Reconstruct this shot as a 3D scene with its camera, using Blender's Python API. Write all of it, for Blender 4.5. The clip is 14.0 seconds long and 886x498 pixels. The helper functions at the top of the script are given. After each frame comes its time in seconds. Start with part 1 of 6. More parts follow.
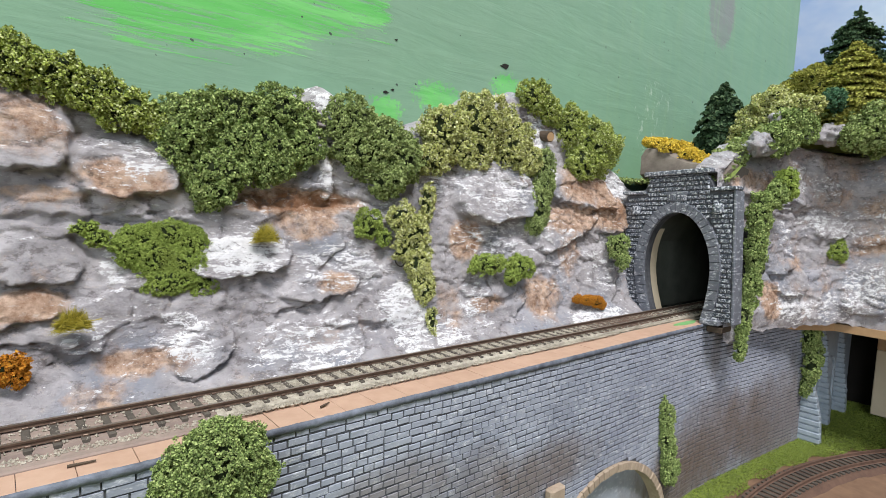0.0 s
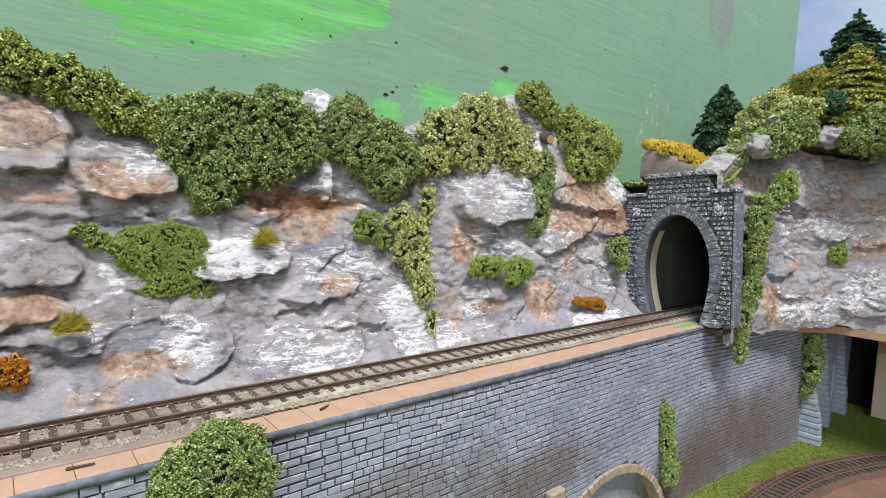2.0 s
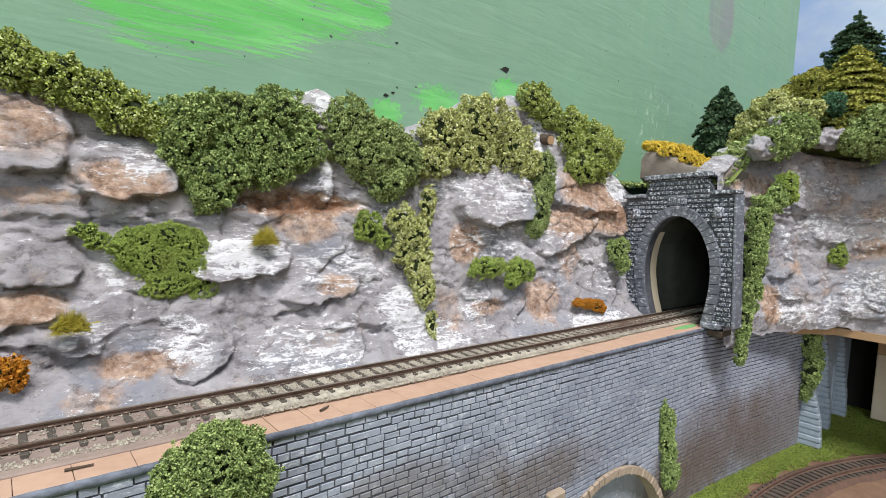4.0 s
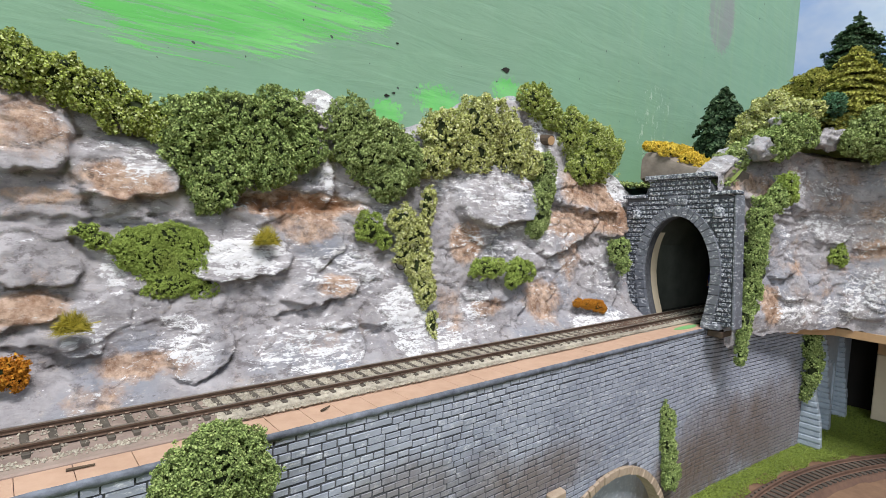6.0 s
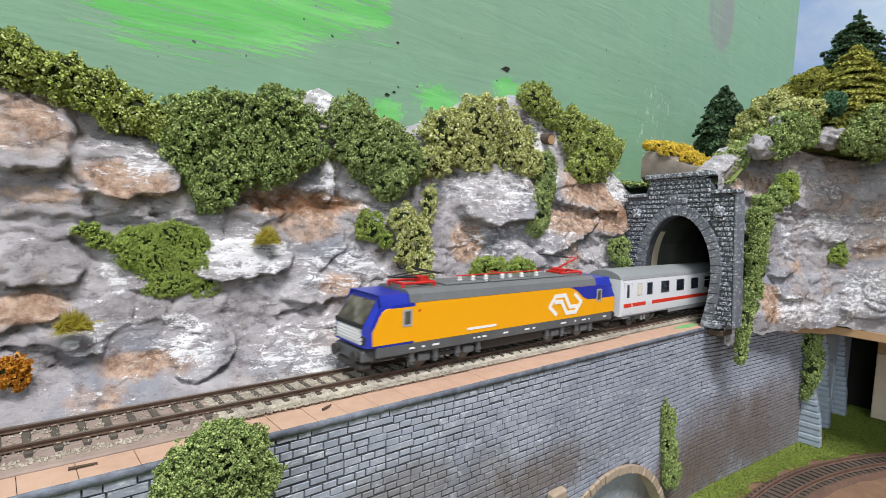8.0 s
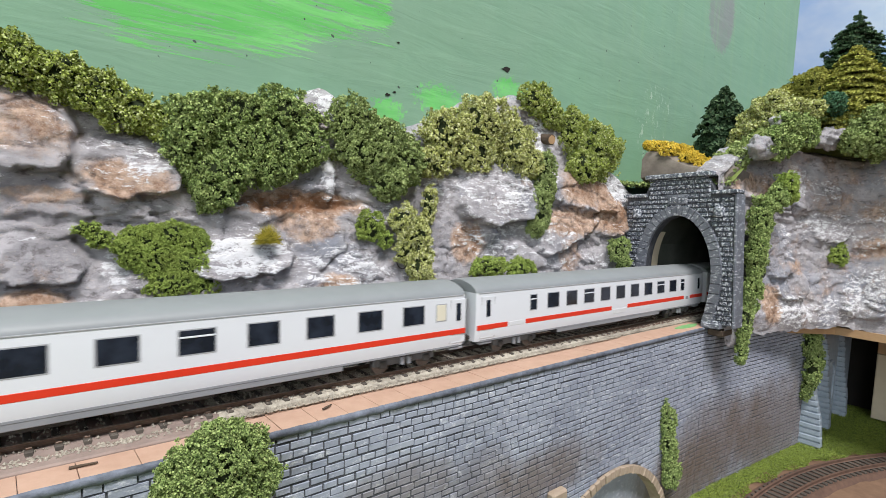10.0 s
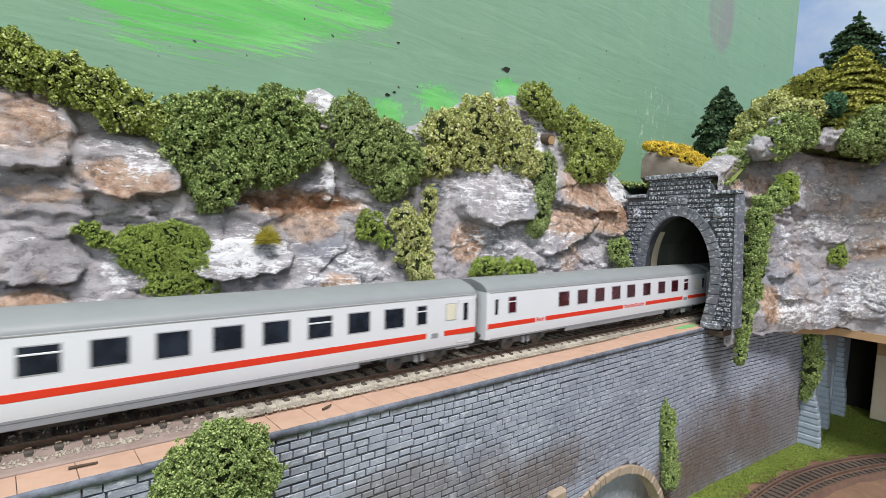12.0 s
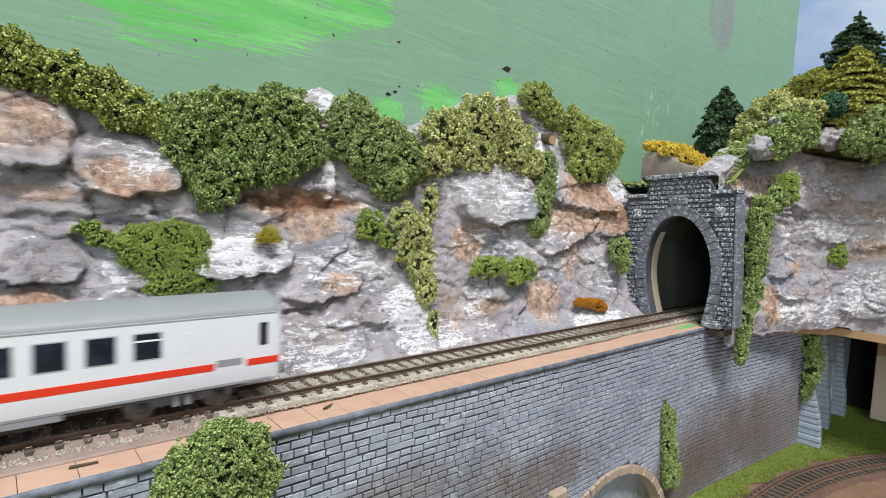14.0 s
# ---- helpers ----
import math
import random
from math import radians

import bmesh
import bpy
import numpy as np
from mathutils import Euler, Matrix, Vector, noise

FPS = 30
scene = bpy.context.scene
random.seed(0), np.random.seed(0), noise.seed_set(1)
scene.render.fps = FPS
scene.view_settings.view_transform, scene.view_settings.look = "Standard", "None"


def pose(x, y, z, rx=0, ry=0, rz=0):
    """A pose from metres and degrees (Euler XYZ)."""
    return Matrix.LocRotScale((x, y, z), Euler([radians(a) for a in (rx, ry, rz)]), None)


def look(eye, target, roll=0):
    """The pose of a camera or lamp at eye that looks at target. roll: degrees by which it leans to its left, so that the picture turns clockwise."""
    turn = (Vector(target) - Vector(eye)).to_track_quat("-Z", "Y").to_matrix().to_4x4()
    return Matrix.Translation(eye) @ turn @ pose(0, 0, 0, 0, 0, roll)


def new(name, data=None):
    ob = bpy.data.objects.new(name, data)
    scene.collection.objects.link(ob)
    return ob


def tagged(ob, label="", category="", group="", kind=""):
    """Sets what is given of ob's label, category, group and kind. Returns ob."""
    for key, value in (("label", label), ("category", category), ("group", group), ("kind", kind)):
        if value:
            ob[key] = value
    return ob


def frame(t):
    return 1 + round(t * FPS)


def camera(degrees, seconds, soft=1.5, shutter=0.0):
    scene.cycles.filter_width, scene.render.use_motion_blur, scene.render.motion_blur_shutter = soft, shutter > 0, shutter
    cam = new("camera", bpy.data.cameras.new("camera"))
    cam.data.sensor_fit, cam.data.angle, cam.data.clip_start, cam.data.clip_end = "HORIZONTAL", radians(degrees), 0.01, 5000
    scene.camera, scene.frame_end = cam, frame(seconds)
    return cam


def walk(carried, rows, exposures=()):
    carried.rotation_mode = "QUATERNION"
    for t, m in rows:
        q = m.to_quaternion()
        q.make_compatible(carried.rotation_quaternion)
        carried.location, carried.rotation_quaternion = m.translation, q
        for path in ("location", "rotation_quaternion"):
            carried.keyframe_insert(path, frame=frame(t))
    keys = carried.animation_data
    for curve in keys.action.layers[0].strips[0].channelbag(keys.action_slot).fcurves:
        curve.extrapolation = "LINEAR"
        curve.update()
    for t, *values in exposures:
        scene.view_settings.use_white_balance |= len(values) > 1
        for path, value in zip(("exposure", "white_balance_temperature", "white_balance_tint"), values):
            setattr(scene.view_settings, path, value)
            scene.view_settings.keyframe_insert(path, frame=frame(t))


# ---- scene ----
cam = camera(79.49, 14.0, soft=0.55, shutter=0.2)
PATH = [
    (0.0, look((-0.26251, -0.13048, 0.04853), (-0.06930, 0.09770, 0.02390), 2.608)),
    (0.5, look((-0.26249, -0.13026, 0.04832), (-0.06921, 0.09790, 0.02407), 2.609)),
    (1.0, look((-0.26244, -0.13020, 0.04850), (-0.06916, 0.09799, 0.02451), 2.629)),
    (1.5, look((-0.26243, -0.13031, 0.04854), (-0.06915, 0.09790, 0.02488), 2.615)),
    (2.0, look((-0.26243, -0.13038, 0.04848), (-0.06913, 0.09786, 0.02515), 2.615)),
    (2.5, look((-0.26241, -0.13043, 0.04840), (-0.06913, 0.09785, 0.02526), 2.634)),
    (3.0, look((-0.26241, -0.13028, 0.04847), (-0.06904, 0.09793, 0.02543), 2.670)),
    (5.5, look((-0.26259, -0.12979, 0.04823), (-0.06898, 0.09828, 0.02581), 2.757)),
    (6.0, look((-0.26269, -0.12981, 0.04833), (-0.06909, 0.09825, 0.02581), 2.756)),
    (6.5, look((-0.26272, -0.12976, 0.04829), (-0.06912, 0.09830, 0.02578), 2.740)),
    (7.0, look((-0.26279, -0.12953, 0.04805), (-0.06909, 0.09846, 0.02563), 2.683)),
    (7.5, look((-0.26301, -0.12949, 0.04803), (-0.06915, 0.09836, 0.02547), 2.673)),
    (8.0, look((-0.26307, -0.12970, 0.04809), (-0.06933, 0.09823, 0.02538), 2.687)),
    (10.5, look((-0.26323, -0.12962, 0.04787), (-0.06942, 0.09828, 0.02554), 2.725)),
    (11.0, look((-0.26330, -0.12961, 0.04785), (-0.06940, 0.09823, 0.02563), 2.732)),
    (11.5, look((-0.26333, -0.12957, 0.04796), (-0.06934, 0.09817, 0.02552), 2.773)),
    (12.0, look((-0.26329, -0.12956, 0.04800), (-0.06929, 0.09817, 0.02550), 2.791)),
    (12.5, look((-0.26335, -0.12940, 0.04785), (-0.06927, 0.09827, 0.02551), 2.772)),
    (13.0, look((-0.26348, -0.12921, 0.04764), (-0.06925, 0.09835, 0.02542), 2.793)),
    (13.5, look((-0.26348, -0.12906, 0.04762), (-0.06918, 0.09843, 0.02539), 2.806)),
    (14.0, look((-0.26345, -0.12912, 0.04774), (-0.06928, 0.09846, 0.02531), 2.835)),]
walk(cam, PATH, exposures=((0.0, 0.0), (14.0, 0.0)))

# ---- light: one closed hobby room under a ceiling lamp, plus an added fill ----
world = bpy.data.worlds.new("room_air")
world.use_nodes = True
world.node_tree.nodes["Background"].inputs[0].default_value = (0.8, 0.88, 1.0, 1)
world.node_tree.nodes["Background"].inputs[1].default_value = 0.008
scene.world = world


def area_lamp(name, eye, target, size_x, size_y, watts, colour):
    data = bpy.data.lights.new(name, "AREA")
    data.shape, data.size, data.size_y, data.energy, data.color = "RECTANGLE", size_x, size_y, watts, colour
    ob = new(name, data)
    ob.matrix_world = look(eye, target)
    return ob


area_lamp("ceiling_lamp", (-0.34, -0.66, 1.34), (-0.20, 0.0, 0.0), 0.75, 0.28, 33.0, (1.0, 0.98, 0.985))
# unseen fill lamp, added to lift the lower and front-facing parts
area_lamp("front_left_fill", (-1.75, -1.1, 0.55), (0.0, 0.0, 0.0), 0.9, 1.0, 19.0, (0.86, 0.93, 1.0))

# ---- materials ----
MM = 0.001


def rgb(c):
    return (c[0], c[1], c[2], 1.0)


class Nodes:
    def __init__(self, name, rough=0.8, metal=0.0, spec=0.5):
        self.mat = bpy.data.materials.new(name)
        self.mat.use_nodes = True
        self.tree = self.mat.node_tree
        self.bsdf = self.tree.nodes["Principled BSDF"]
        self.bsdf.inputs["Roughness"].default_value = rough
        self.bsdf.inputs["Metallic"].default_value = metal
        self.bsdf.inputs["Specular IOR Level"].default_value = spec
        self.geo = self.tree.nodes.new("ShaderNodeNewGeometry")
        self.tex = self.tree.nodes.new("ShaderNodeTexCoord")

    def link(self, a, b):
        self.tree.links.new(a, b)

    def put(self, socket, value):
        if isinstance(value, (int, float)):
            socket.default_value = value
        elif isinstance(value, tuple):
            socket.default_value = rgb(value) if len(socket.default_value) == 4 else value
        else:
            self.link(value, socket)

    def place(self, local=False, stretch=(1, 1, 1)):
        m = self.tree.nodes.new("ShaderNodeMapping")
        self.link(self.tex.outputs["Object"] if local else self.geo.outputs["Position"], m.inputs["Vector"])
        m.inputs["Scale"].default_value = stretch
        return m.outputs["Vector"]

    def noise(self, scale, detail=4.0, rough=0.6, vec=None, distort=0.0):
        n = self.tree.nodes.new("ShaderNodeTexNoise")
        n.inputs["Scale"].default_value, n.inputs["Detail"].default_value = scale, detail
        n.inputs["Roughness"].default_value, n.inputs["Distortion"].default_value = rough, distort
        self.link(vec if vec is not None else self.geo.outputs["Position"], n.inputs["Vector"])
        return n.outputs["Fac"]

    def ramp(self, fac, lo, hi):
        r = self.tree.nodes.new("ShaderNodeMapRange")
        r.inputs["From Min"].default_value, r.inputs["From Max"].default_value = lo, hi
        self.put(r.inputs["Value"], fac)
        return r.outputs["Result"]

    def mix(self, fac, a, b):
        n = self.tree.nodes.new("ShaderNodeMix")
        n.data_type = "RGBA"
        self.put(n.inputs[0], fac), self.put(n.inputs[6], a), self.put(n.inputs[7], b)
        return n.outputs[2]

    def math(self, op, a, b=0.0):
        n = self.tree.nodes.new("ShaderNodeMath")
        n.operation = op
        self.put(n.inputs[0], a), self.put(n.inputs[1], b)
        return n.outputs[0]

    def attribute(self, name):
        n = self.tree.nodes.new("ShaderNodeAttribute")
        n.attribute_name = name
        return n.outputs["Fac"]

    def axes(self):
        n = self.tree.nodes.new("ShaderNodeSeparateXYZ")
        self.link(self.geo.outputs["Position"], n.inputs[0])
        return n.outputs

    def bump(self, height, strength, distance):
        b = self.tree.nodes.new("ShaderNodeBump")
        b.inputs["Strength"].default_value, b.inputs["Distance"].default_value = strength, distance
        self.link(height, b.inputs["Height"])
        self.link(b.outputs["Normal"], self.bsdf.inputs["Normal"])

    def done(self, colour):
        self.put(self.bsdf.inputs["Base Color"], colour)
        return self.mat


def plain(name, a, b, scale=300.0, rough=0.7, metal=0.0, bump=0.0, local=False, spec=0.4):
    """Two near tones in a fine and a coarse mottle, with a light relief."""
    n = Nodes(name, rough, metal, spec)
    vec = n.place(local)
    fine, coarse = n.noise(scale, 5, 0.65, vec), n.noise(scale * 0.13, 3, 0.5, vec)
    both = n.math("ADD", n.math("MULTIPLY", fine, 0.6), n.math("MULTIPLY", coarse, 0.4))
    if bump:
        n.bump(fine, bump, 0.0006)
    return n.done(n.mix(n.ramp(both, 0.3, 0.7), a, b))


def leaf(name, a, b, c, dead=(0.16, 0.10, 0.04)):
    """Dyed foam flakes: each flake has its own tone."""
    n = Nodes(name, 0.9, 0.0, 0.15)
    isle = n.geo.outputs["Random Per Island"]
    a, b = tuple(q * 0.8 + 0.003 for q in a), tuple(q * 1.35 + 0.008 for q in b)
    col = n.mix(n.ramp(isle, 0.0, 0.55), a, b)
    col = n.mix(n.ramp(isle, 0.6, 1.0), col, c)
    patch = n.ramp(n.noise(90, 2), 0.6, 0.72)
    col = n.mix(n.math("MULTIPLY", patch, 0.12), col, dead)
    return n.done(col)


def rock_material():
    n = Nodes("painted_plaster_rock", 0.85, 0.0, 0.12)
    warp = n.place(False, (0.8, 1, 1.35))
    grey = n.mix(n.ramp(n.noise(85, 6, 0.68), 0.36, 0.64), (0.305, 0.289, 0.303), (0.51, 0.488, 0.51))
    grey = n.mix(n.ramp(n.noise(26, 4), 0.50, 0.64), grey, (0.31, 0.325, 0.375))
    grey = n.mix(n.math("MULTIPLY", n.ramp(n.noise(340, 6, 0.75, n.place(False, (0.5, 1, 1.6))), 0.52, 0.64), 0.4), grey, (0.21, 0.195, 0.20))
    ochre = n.mix(n.ramp(n.noise(260, 7, 0.75), 0.36, 0.58), (0.24, 0.14, 0.09), (0.60, 0.44, 0.34))
    warm = n.math("ADD", n.attribute("ochre"), n.math("MULTIPLY", n.math("SUBTRACT", n.noise(60, 8, 0.76), 0.51), 2.2))
    col = n.mix(n.ramp(warm, 0.16, 0.62), grey, ochre)
    rust = n.math("ADD", n.attribute("ochre"), n.math("MULTIPLY", n.math("SUBTRACT", n.noise(120, 6, 0.7), 0.5), 1.4))
    col = n.mix(n.math("MULTIPLY", n.ramp(rust, 0.85, 1.25), 0.8), col, (0.23, 0.105, 0.045))
    # dark mottle, denser in the hollows and cracks
    dark_mottle = n.math("ADD", n.noise(300, 8, 0.78, warp), n.math("MULTIPLY", n.attribute("hollow"), 0.13))
    col = n.mix(n.math("MULTIPLY", n.ramp(dark_mottle, 0.575, 0.66), 0.6), col, (0.12, 0.105, 0.105))
    tan = n.ramp(n.noise(560, 7, 0.78, warp), 0.57, 0.61)
    col = n.mix(n.math("MULTIPLY", tan, 0.4), col, (0.58, 0.51, 0.46))
    flick = n.noise(560, 8, 0.8, warp, 0.9)
    stroke = n.noise(430, 8, 0.78, n.place(False, (0.26, 1, 1.5)), 0.5)
    brush = n.math("ADD", n.math("ADD", n.math("MULTIPLY", flick, 0.45), n.math("MULTIPLY", stroke, 0.55)), n.math("MULTIPLY", n.attribute("chalk"), 0.11))
    brush = n.math("ADD", brush, n.math("MULTIPLY", n.math("SUBTRACT", n.noise(45, 5, 0.65), 0.5), 0.13))
    col = n.mix(n.ramp(brush, 0.577, 0.597), col, (0.79, 0.79, 0.81))
    relief = n.math("ADD", n.noise(420, 8, 0.78), n.math("MULTIPLY", n.noise(1500, 4, 0.7), 0.4))
    n.bump(n.math("ADD", relief, n.math("MULTIPLY", brush, 0.6)), 0.9, 0.0011)
    return n.done(col)


def panel_material():
    n = Nodes("green_painted_board", 0.55, 0.0, 0.4)
    x, y, z = n.axes()
    streak = n.noise(90, 5, 0.6, n.place(False, (0.22, 1, 1.6)), 0.6)
    big = n.noise(9, 3)
    col = n.mix(n.ramp(streak, 0.35, 0.7), (0.190, 0.325, 0.220), (0.212, 0.350, 0.240))
    col = n.mix(n.ramp(big, 0.4, 0.65), col, (0.205, 0.37, 0.240))
    edge = n.math("MULTIPLY", n.math("SUBTRACT", n.noise(170, 7, 0.8, n.place(False, (0.16, 1, 3.2))), 0.5), 0.048)
    low_a = n.math("ADD", n.math("MULTIPLY", n.math("ADD", x, 0.230), 0.13), 0.0915)
    low_b = n.math("ADD", n.math("MULTIPLY", n.math("ADD", x, 0.188), 0.36), 0.0985)
    low_c = n.math("ADD", n.math("MULTIPLY", n.math("ADD", x, 0.230), -0.45), 0.0915)
    above = n.math("SUBTRACT", n.math("SUBTRACT", z, edge), n.math("MAXIMUM", low_c, n.math("MAXIMUM", low_a, low_b)))
    inside = n.math("MULTIPLY", n.ramp(above, 0.0, 0.0012), n.ramp(n.math("ADD", x, n.math("MULTIPLY", edge, 0.5)), -0.143, -0.1445))
    inside = n.math("MULTIPLY", inside, n.ramp(n.math("ADD", x, edge), -0.2555, -0.2545))
    bright = n.mix(n.ramp(streak, 0.4, 0.6), (0.115, 0.46, 0.105), (0.19, 0.56, 0.17))
    thin = n.ramp(n.noise(260, 7, 0.8, n.place(False, (0.12, 1, 3.0))), 0.41, 0.47)
    inside = n.math("MULTIPLY", inside, thin)
    col = n.mix(inside, col, bright)

    def dab(cx, cz, rx, rz, loose=9.0):
        u = n.math("DIVIDE", n.math("SUBTRACT", x, cx), rx)
        v = n.math("DIVIDE", n.math("SUBTRACT", z, cz), rz)
        d = n.math("ADD", n.math("MULTIPLY", u, u), n.math("MULTIPLY", v, v))
        return n.ramp(n.math("ADD", d, n.math("MULTIPLY", n.math("SUBTRACT", n.noise(420, 7, 0.8), 0.5), loose)), 1.05, 0.9)

    for cx, cz, rx, rz in ((-0.074, 0.105, 0.010, 0.006), (-0.116, 0.094, 0.012, 0.006), (-0.143, 0.085, 0.008, 0.005)):
        col = n.mix(dab(cx, cz, rx, rz), col, bright)
    col = n.mix(n.math("MULTIPLY", dab(0.147, 0.200, 0.021, 0.027, 2.5), 0.85), col, (0.235, 0.235, 0.235))
    mott = n.ramp(n.noise(55, 7, 0.75), 0.42, 0.62)
    col = n.mix(n.math("MULTIPLY", n.math("MULTIPLY", mott, n.math("SUBTRACT", 1.0, inside)), 0.35), col, (0.165, 0.31, 0.20))
    scuff = n.ramp(n.noise(65, 6, 0.8, n.place(False, (2.2, 1, 0.5))), 0.70, 0.76)
    col = n.mix(n.math("MULTIPLY", scuff, 0.5), col, (0.45, 0.60, 0.47))
    drip = n.ramp(n.noise(60, 5, 0.7, n.place(False, (2.0, 1, 0.12))), 0.50, 0.68)
    col = n.mix(n.math("MULTIPLY", n.math("MULTIPLY", drip, n.ramp(x, -0.10, 0.06)), 0.5), col, (0.225, 0.37, 0.215))
    smear = n.math("MULTIPLY", dab(0.062, 0.108, 0.022, 0.024, 3.0), n.ramp(n.noise(210, 7, 0.8, n.place(False, (1, 1, 0.6))), 0.54, 0.60))
    col = n.mix(n.math("MULTIPLY", smear, 0.7), col, (0.50, 0.62, 0.50))
    speck = n.ramp(n.noise(300, 1), 0.745, 0.765)
    col = n.mix(speck, col, (0.05, 0.07, 0.06))
    n.bump(n.math("ADD", streak, n.math("MULTIPLY", inside, 0.6)), 0.28, 0.0012)
    return n.done(col)


def brick_material(name, a, b, dry, cover=0.0, stains=(), grain=480, across=0.7):
    """Moulded wall painted slate blue: soot and rust in patches, a dry-brushed face."""
    n = Nodes(name, 0.6, 0.0, 0.4)
    info = n.tree.nodes.new("ShaderNodeObjectInfo")
    tone = n.math("ADD", n.math("MULTIPLY", n.geo.outputs["Random Per Island"], 0.5), n.math("MULTIPLY", info.outputs["Random"], 0.5))
    col = n.mix(tone, a, b)
    col = n.mix(n.ramp(n.noise(34, 5), 0.42, 0.68), col, (a[0] * 0.78, a[1] * 0.78, a[2] * 0.80))
    x, y, z = n.axes()
    col = n.mix(n.ramp(n.noise(grain, 6, 0.75, n.place(False, (across, across, 1.5 if across < 1 else 1.0))), 0.55 - cover, 0.66 - cover), col, dry)
    cloud = n.math("MULTIPLY", n.math("SUBTRACT", n.noise(55, 7, 0.72, n.place(False, (1.0, 1, 0.5))), 0.5), 4.0)
    for cx, cz, rx, rz, k in stains:
        u = n.math("DIVIDE", n.math("SUBTRACT", x, cx * MM), rx * MM)
        v = n.math("DIVIDE", n.math("SUBTRACT", z, cz * MM), rz * MM)
        d = n.math("ADD", n.math("ADD", n.math("MULTIPLY", u, u), n.math("MULTIPLY", v, v)), cloud)
        col = n.mix(n.math("MULTIPLY", n.ramp(d, 1.7, 0.2), k), col, (0.145, 0.108, 0.085))
    n.bump(n.noise(700, 4), 0.5, 0.0005)
    return n.done(col)


ROCK = rock_material()
PANEL = panel_material()
SOOT = ((-180, -29, 17, 8, 0.55), (-150, -36, 14, 10, 0.4), (-119, -42, 28, 10, 0.75), (24, -66, 54, 22, 0.75), (90, -68, 60, 28, 0.7), (-16, -78, 36, 20, 0.85), (14, -18, 4, 14, 0.4))
BRICK = brick_material("slate_brick", (0.29, 0.32, 0.39), (0.40, 0.43, 0.50), (0.56, 0.58, 0.63), 0.005, SOOT)
MORTAR = plain("dark_joint", (0.03, 0.033, 0.042), (0.13, 0.135, 0.15), 400, 0.85)
PORTAL = brick_material("portal_stone", (0.05, 0.06, 0.08), (0.17, 0.19, 0.23), (0.70, 0.73, 0.78), 0.06, (), 900, 1.0)
ARCHSTONE = brick_material("portal_arch_stone", (0.10, 0.11, 0.135), (0.20, 0.215, 0.25), (0.56, 0.58, 0.62), 0.01)
TANSTONE = plain("tan_arch_stone", (0.30, 0.23, 0.17), (0.45, 0.36, 0.27), 300, 0.8, bump=0.3)
PLASTIC_WALL = plain("pale_blue_moulded_wall", (0.27, 0.33, 0.39), (0.43, 0.49, 0.55), 200, 0.5, bump=0.2)
BOARD = plain("terracotta_board", (0.42, 0.265, 0.19), (0.53, 0.355, 0.265), 260, 0.8, bump=0.25)
KERB = plain("painted_board_edge", (0.035, 0.04, 0.055), (0.22, 0.245, 0.30), 330, 0.7, bump=0.6)
BALLAST = plain("cream_gravel", (0.16, 0.14, 0.115), (0.56, 0.51, 0.42), 700, 0.9)
BED = plain("track_bed", (0.19, 0.15, 0.12), (0.40, 0.34, 0.28), 260, 0.9, bump=0.5)
SLEEPER = plain("dark_sleeper", (0.04, 0.034, 0.03), (0.13, 0.11, 0.09), 300, 0.8)
RAIL = plain("weathered_rail", (0.095, 0.062, 0.048), (0.20, 0.14, 0.105), 300, 0.45, 0.55)
RAILTOP = plain("worn_rail_head", (0.30, 0.24, 0.19), (0.50, 0.45, 0.40), 200, 0.35, 0.8)
RUST = plain("rusty_track", (0.085, 0.05, 0.038), (0.17, 0.10, 0.07), 300, 0.85)
SOIL = plain("brown_soil", (0.13, 0.075, 0.05), (0.26, 0.16, 0.10), 120, 0.95, bump=0.6)
GRASSBASE = plain("moss_ground", (0.11, 0.15, 0.035), (0.21, 0.26, 0.07), 200, 0.95, bump=0.6)
WOOD = plain("plywood", (0.36, 0.22, 0.11), (0.50, 0.33, 0.18), 120, 0.6)
CREAM = plain("cream_card", (0.50, 0.43, 0.31), (0.60, 0.52, 0.38), 120, 0.8)
# tunnel lining in a lit and a shaded tone
LIT_LINING = plain("grey_green_lit_lining", (0.05, 0.056, 0.044), (0.11, 0.118, 0.096), 90, 0.9)
SHADED_LINING = plain("shaded_tunnel_lining", (0.016, 0.018, 0.014), (0.04, 0.044, 0.034), 100, 0.9)
DARK = plain("near_black", (0.010, 0.009, 0.008), (0.022, 0.018, 0.014), 60, 0.9)
FELT = plain("grey_rock_felt", (0.11, 0.09, 0.075), (0.27, 0.235, 0.20), 130, 0.95, bump=0.7)
ROOM = plain("room_plaster", (0.29, 0.29, 0.28), (0.35, 0.35, 0.34), 6, 0.9)
FLOOR = plain("room_floor", (0.22, 0.16, 0.11), (0.32, 0.24, 0.17), 10, 0.6)
BARK = plain("tree_bark", (0.05, 0.035, 0.025), (0.11, 0.08, 0.055), 500, 0.9)
G_OLIVE = leaf("olive_flakes", (0.115, 0.155, 0.029), (0.297, 0.355, 0.074), (0.57, 0.61, 0.32))
G_DEEP = leaf("deep_green_flakes", (0.085, 0.128, 0.040), (0.225, 0.300, 0.098), (0.47, 0.55, 0.22))
G_MID = leaf("mid_green_flakes", (0.107, 0.145, 0.045), (0.245, 0.310, 0.108), (0.44, 0.51, 0.23))
G_LIME = leaf("lime_flakes", (0.165, 0.185, 0.047), (0.42, 0.44, 0.15), (0.72, 0.72, 0.46))
G_MOSS = leaf("moss_flakes", (0.14, 0.185, 0.04), (0.255, 0.335, 0.075), (0.38, 0.47, 0.12))
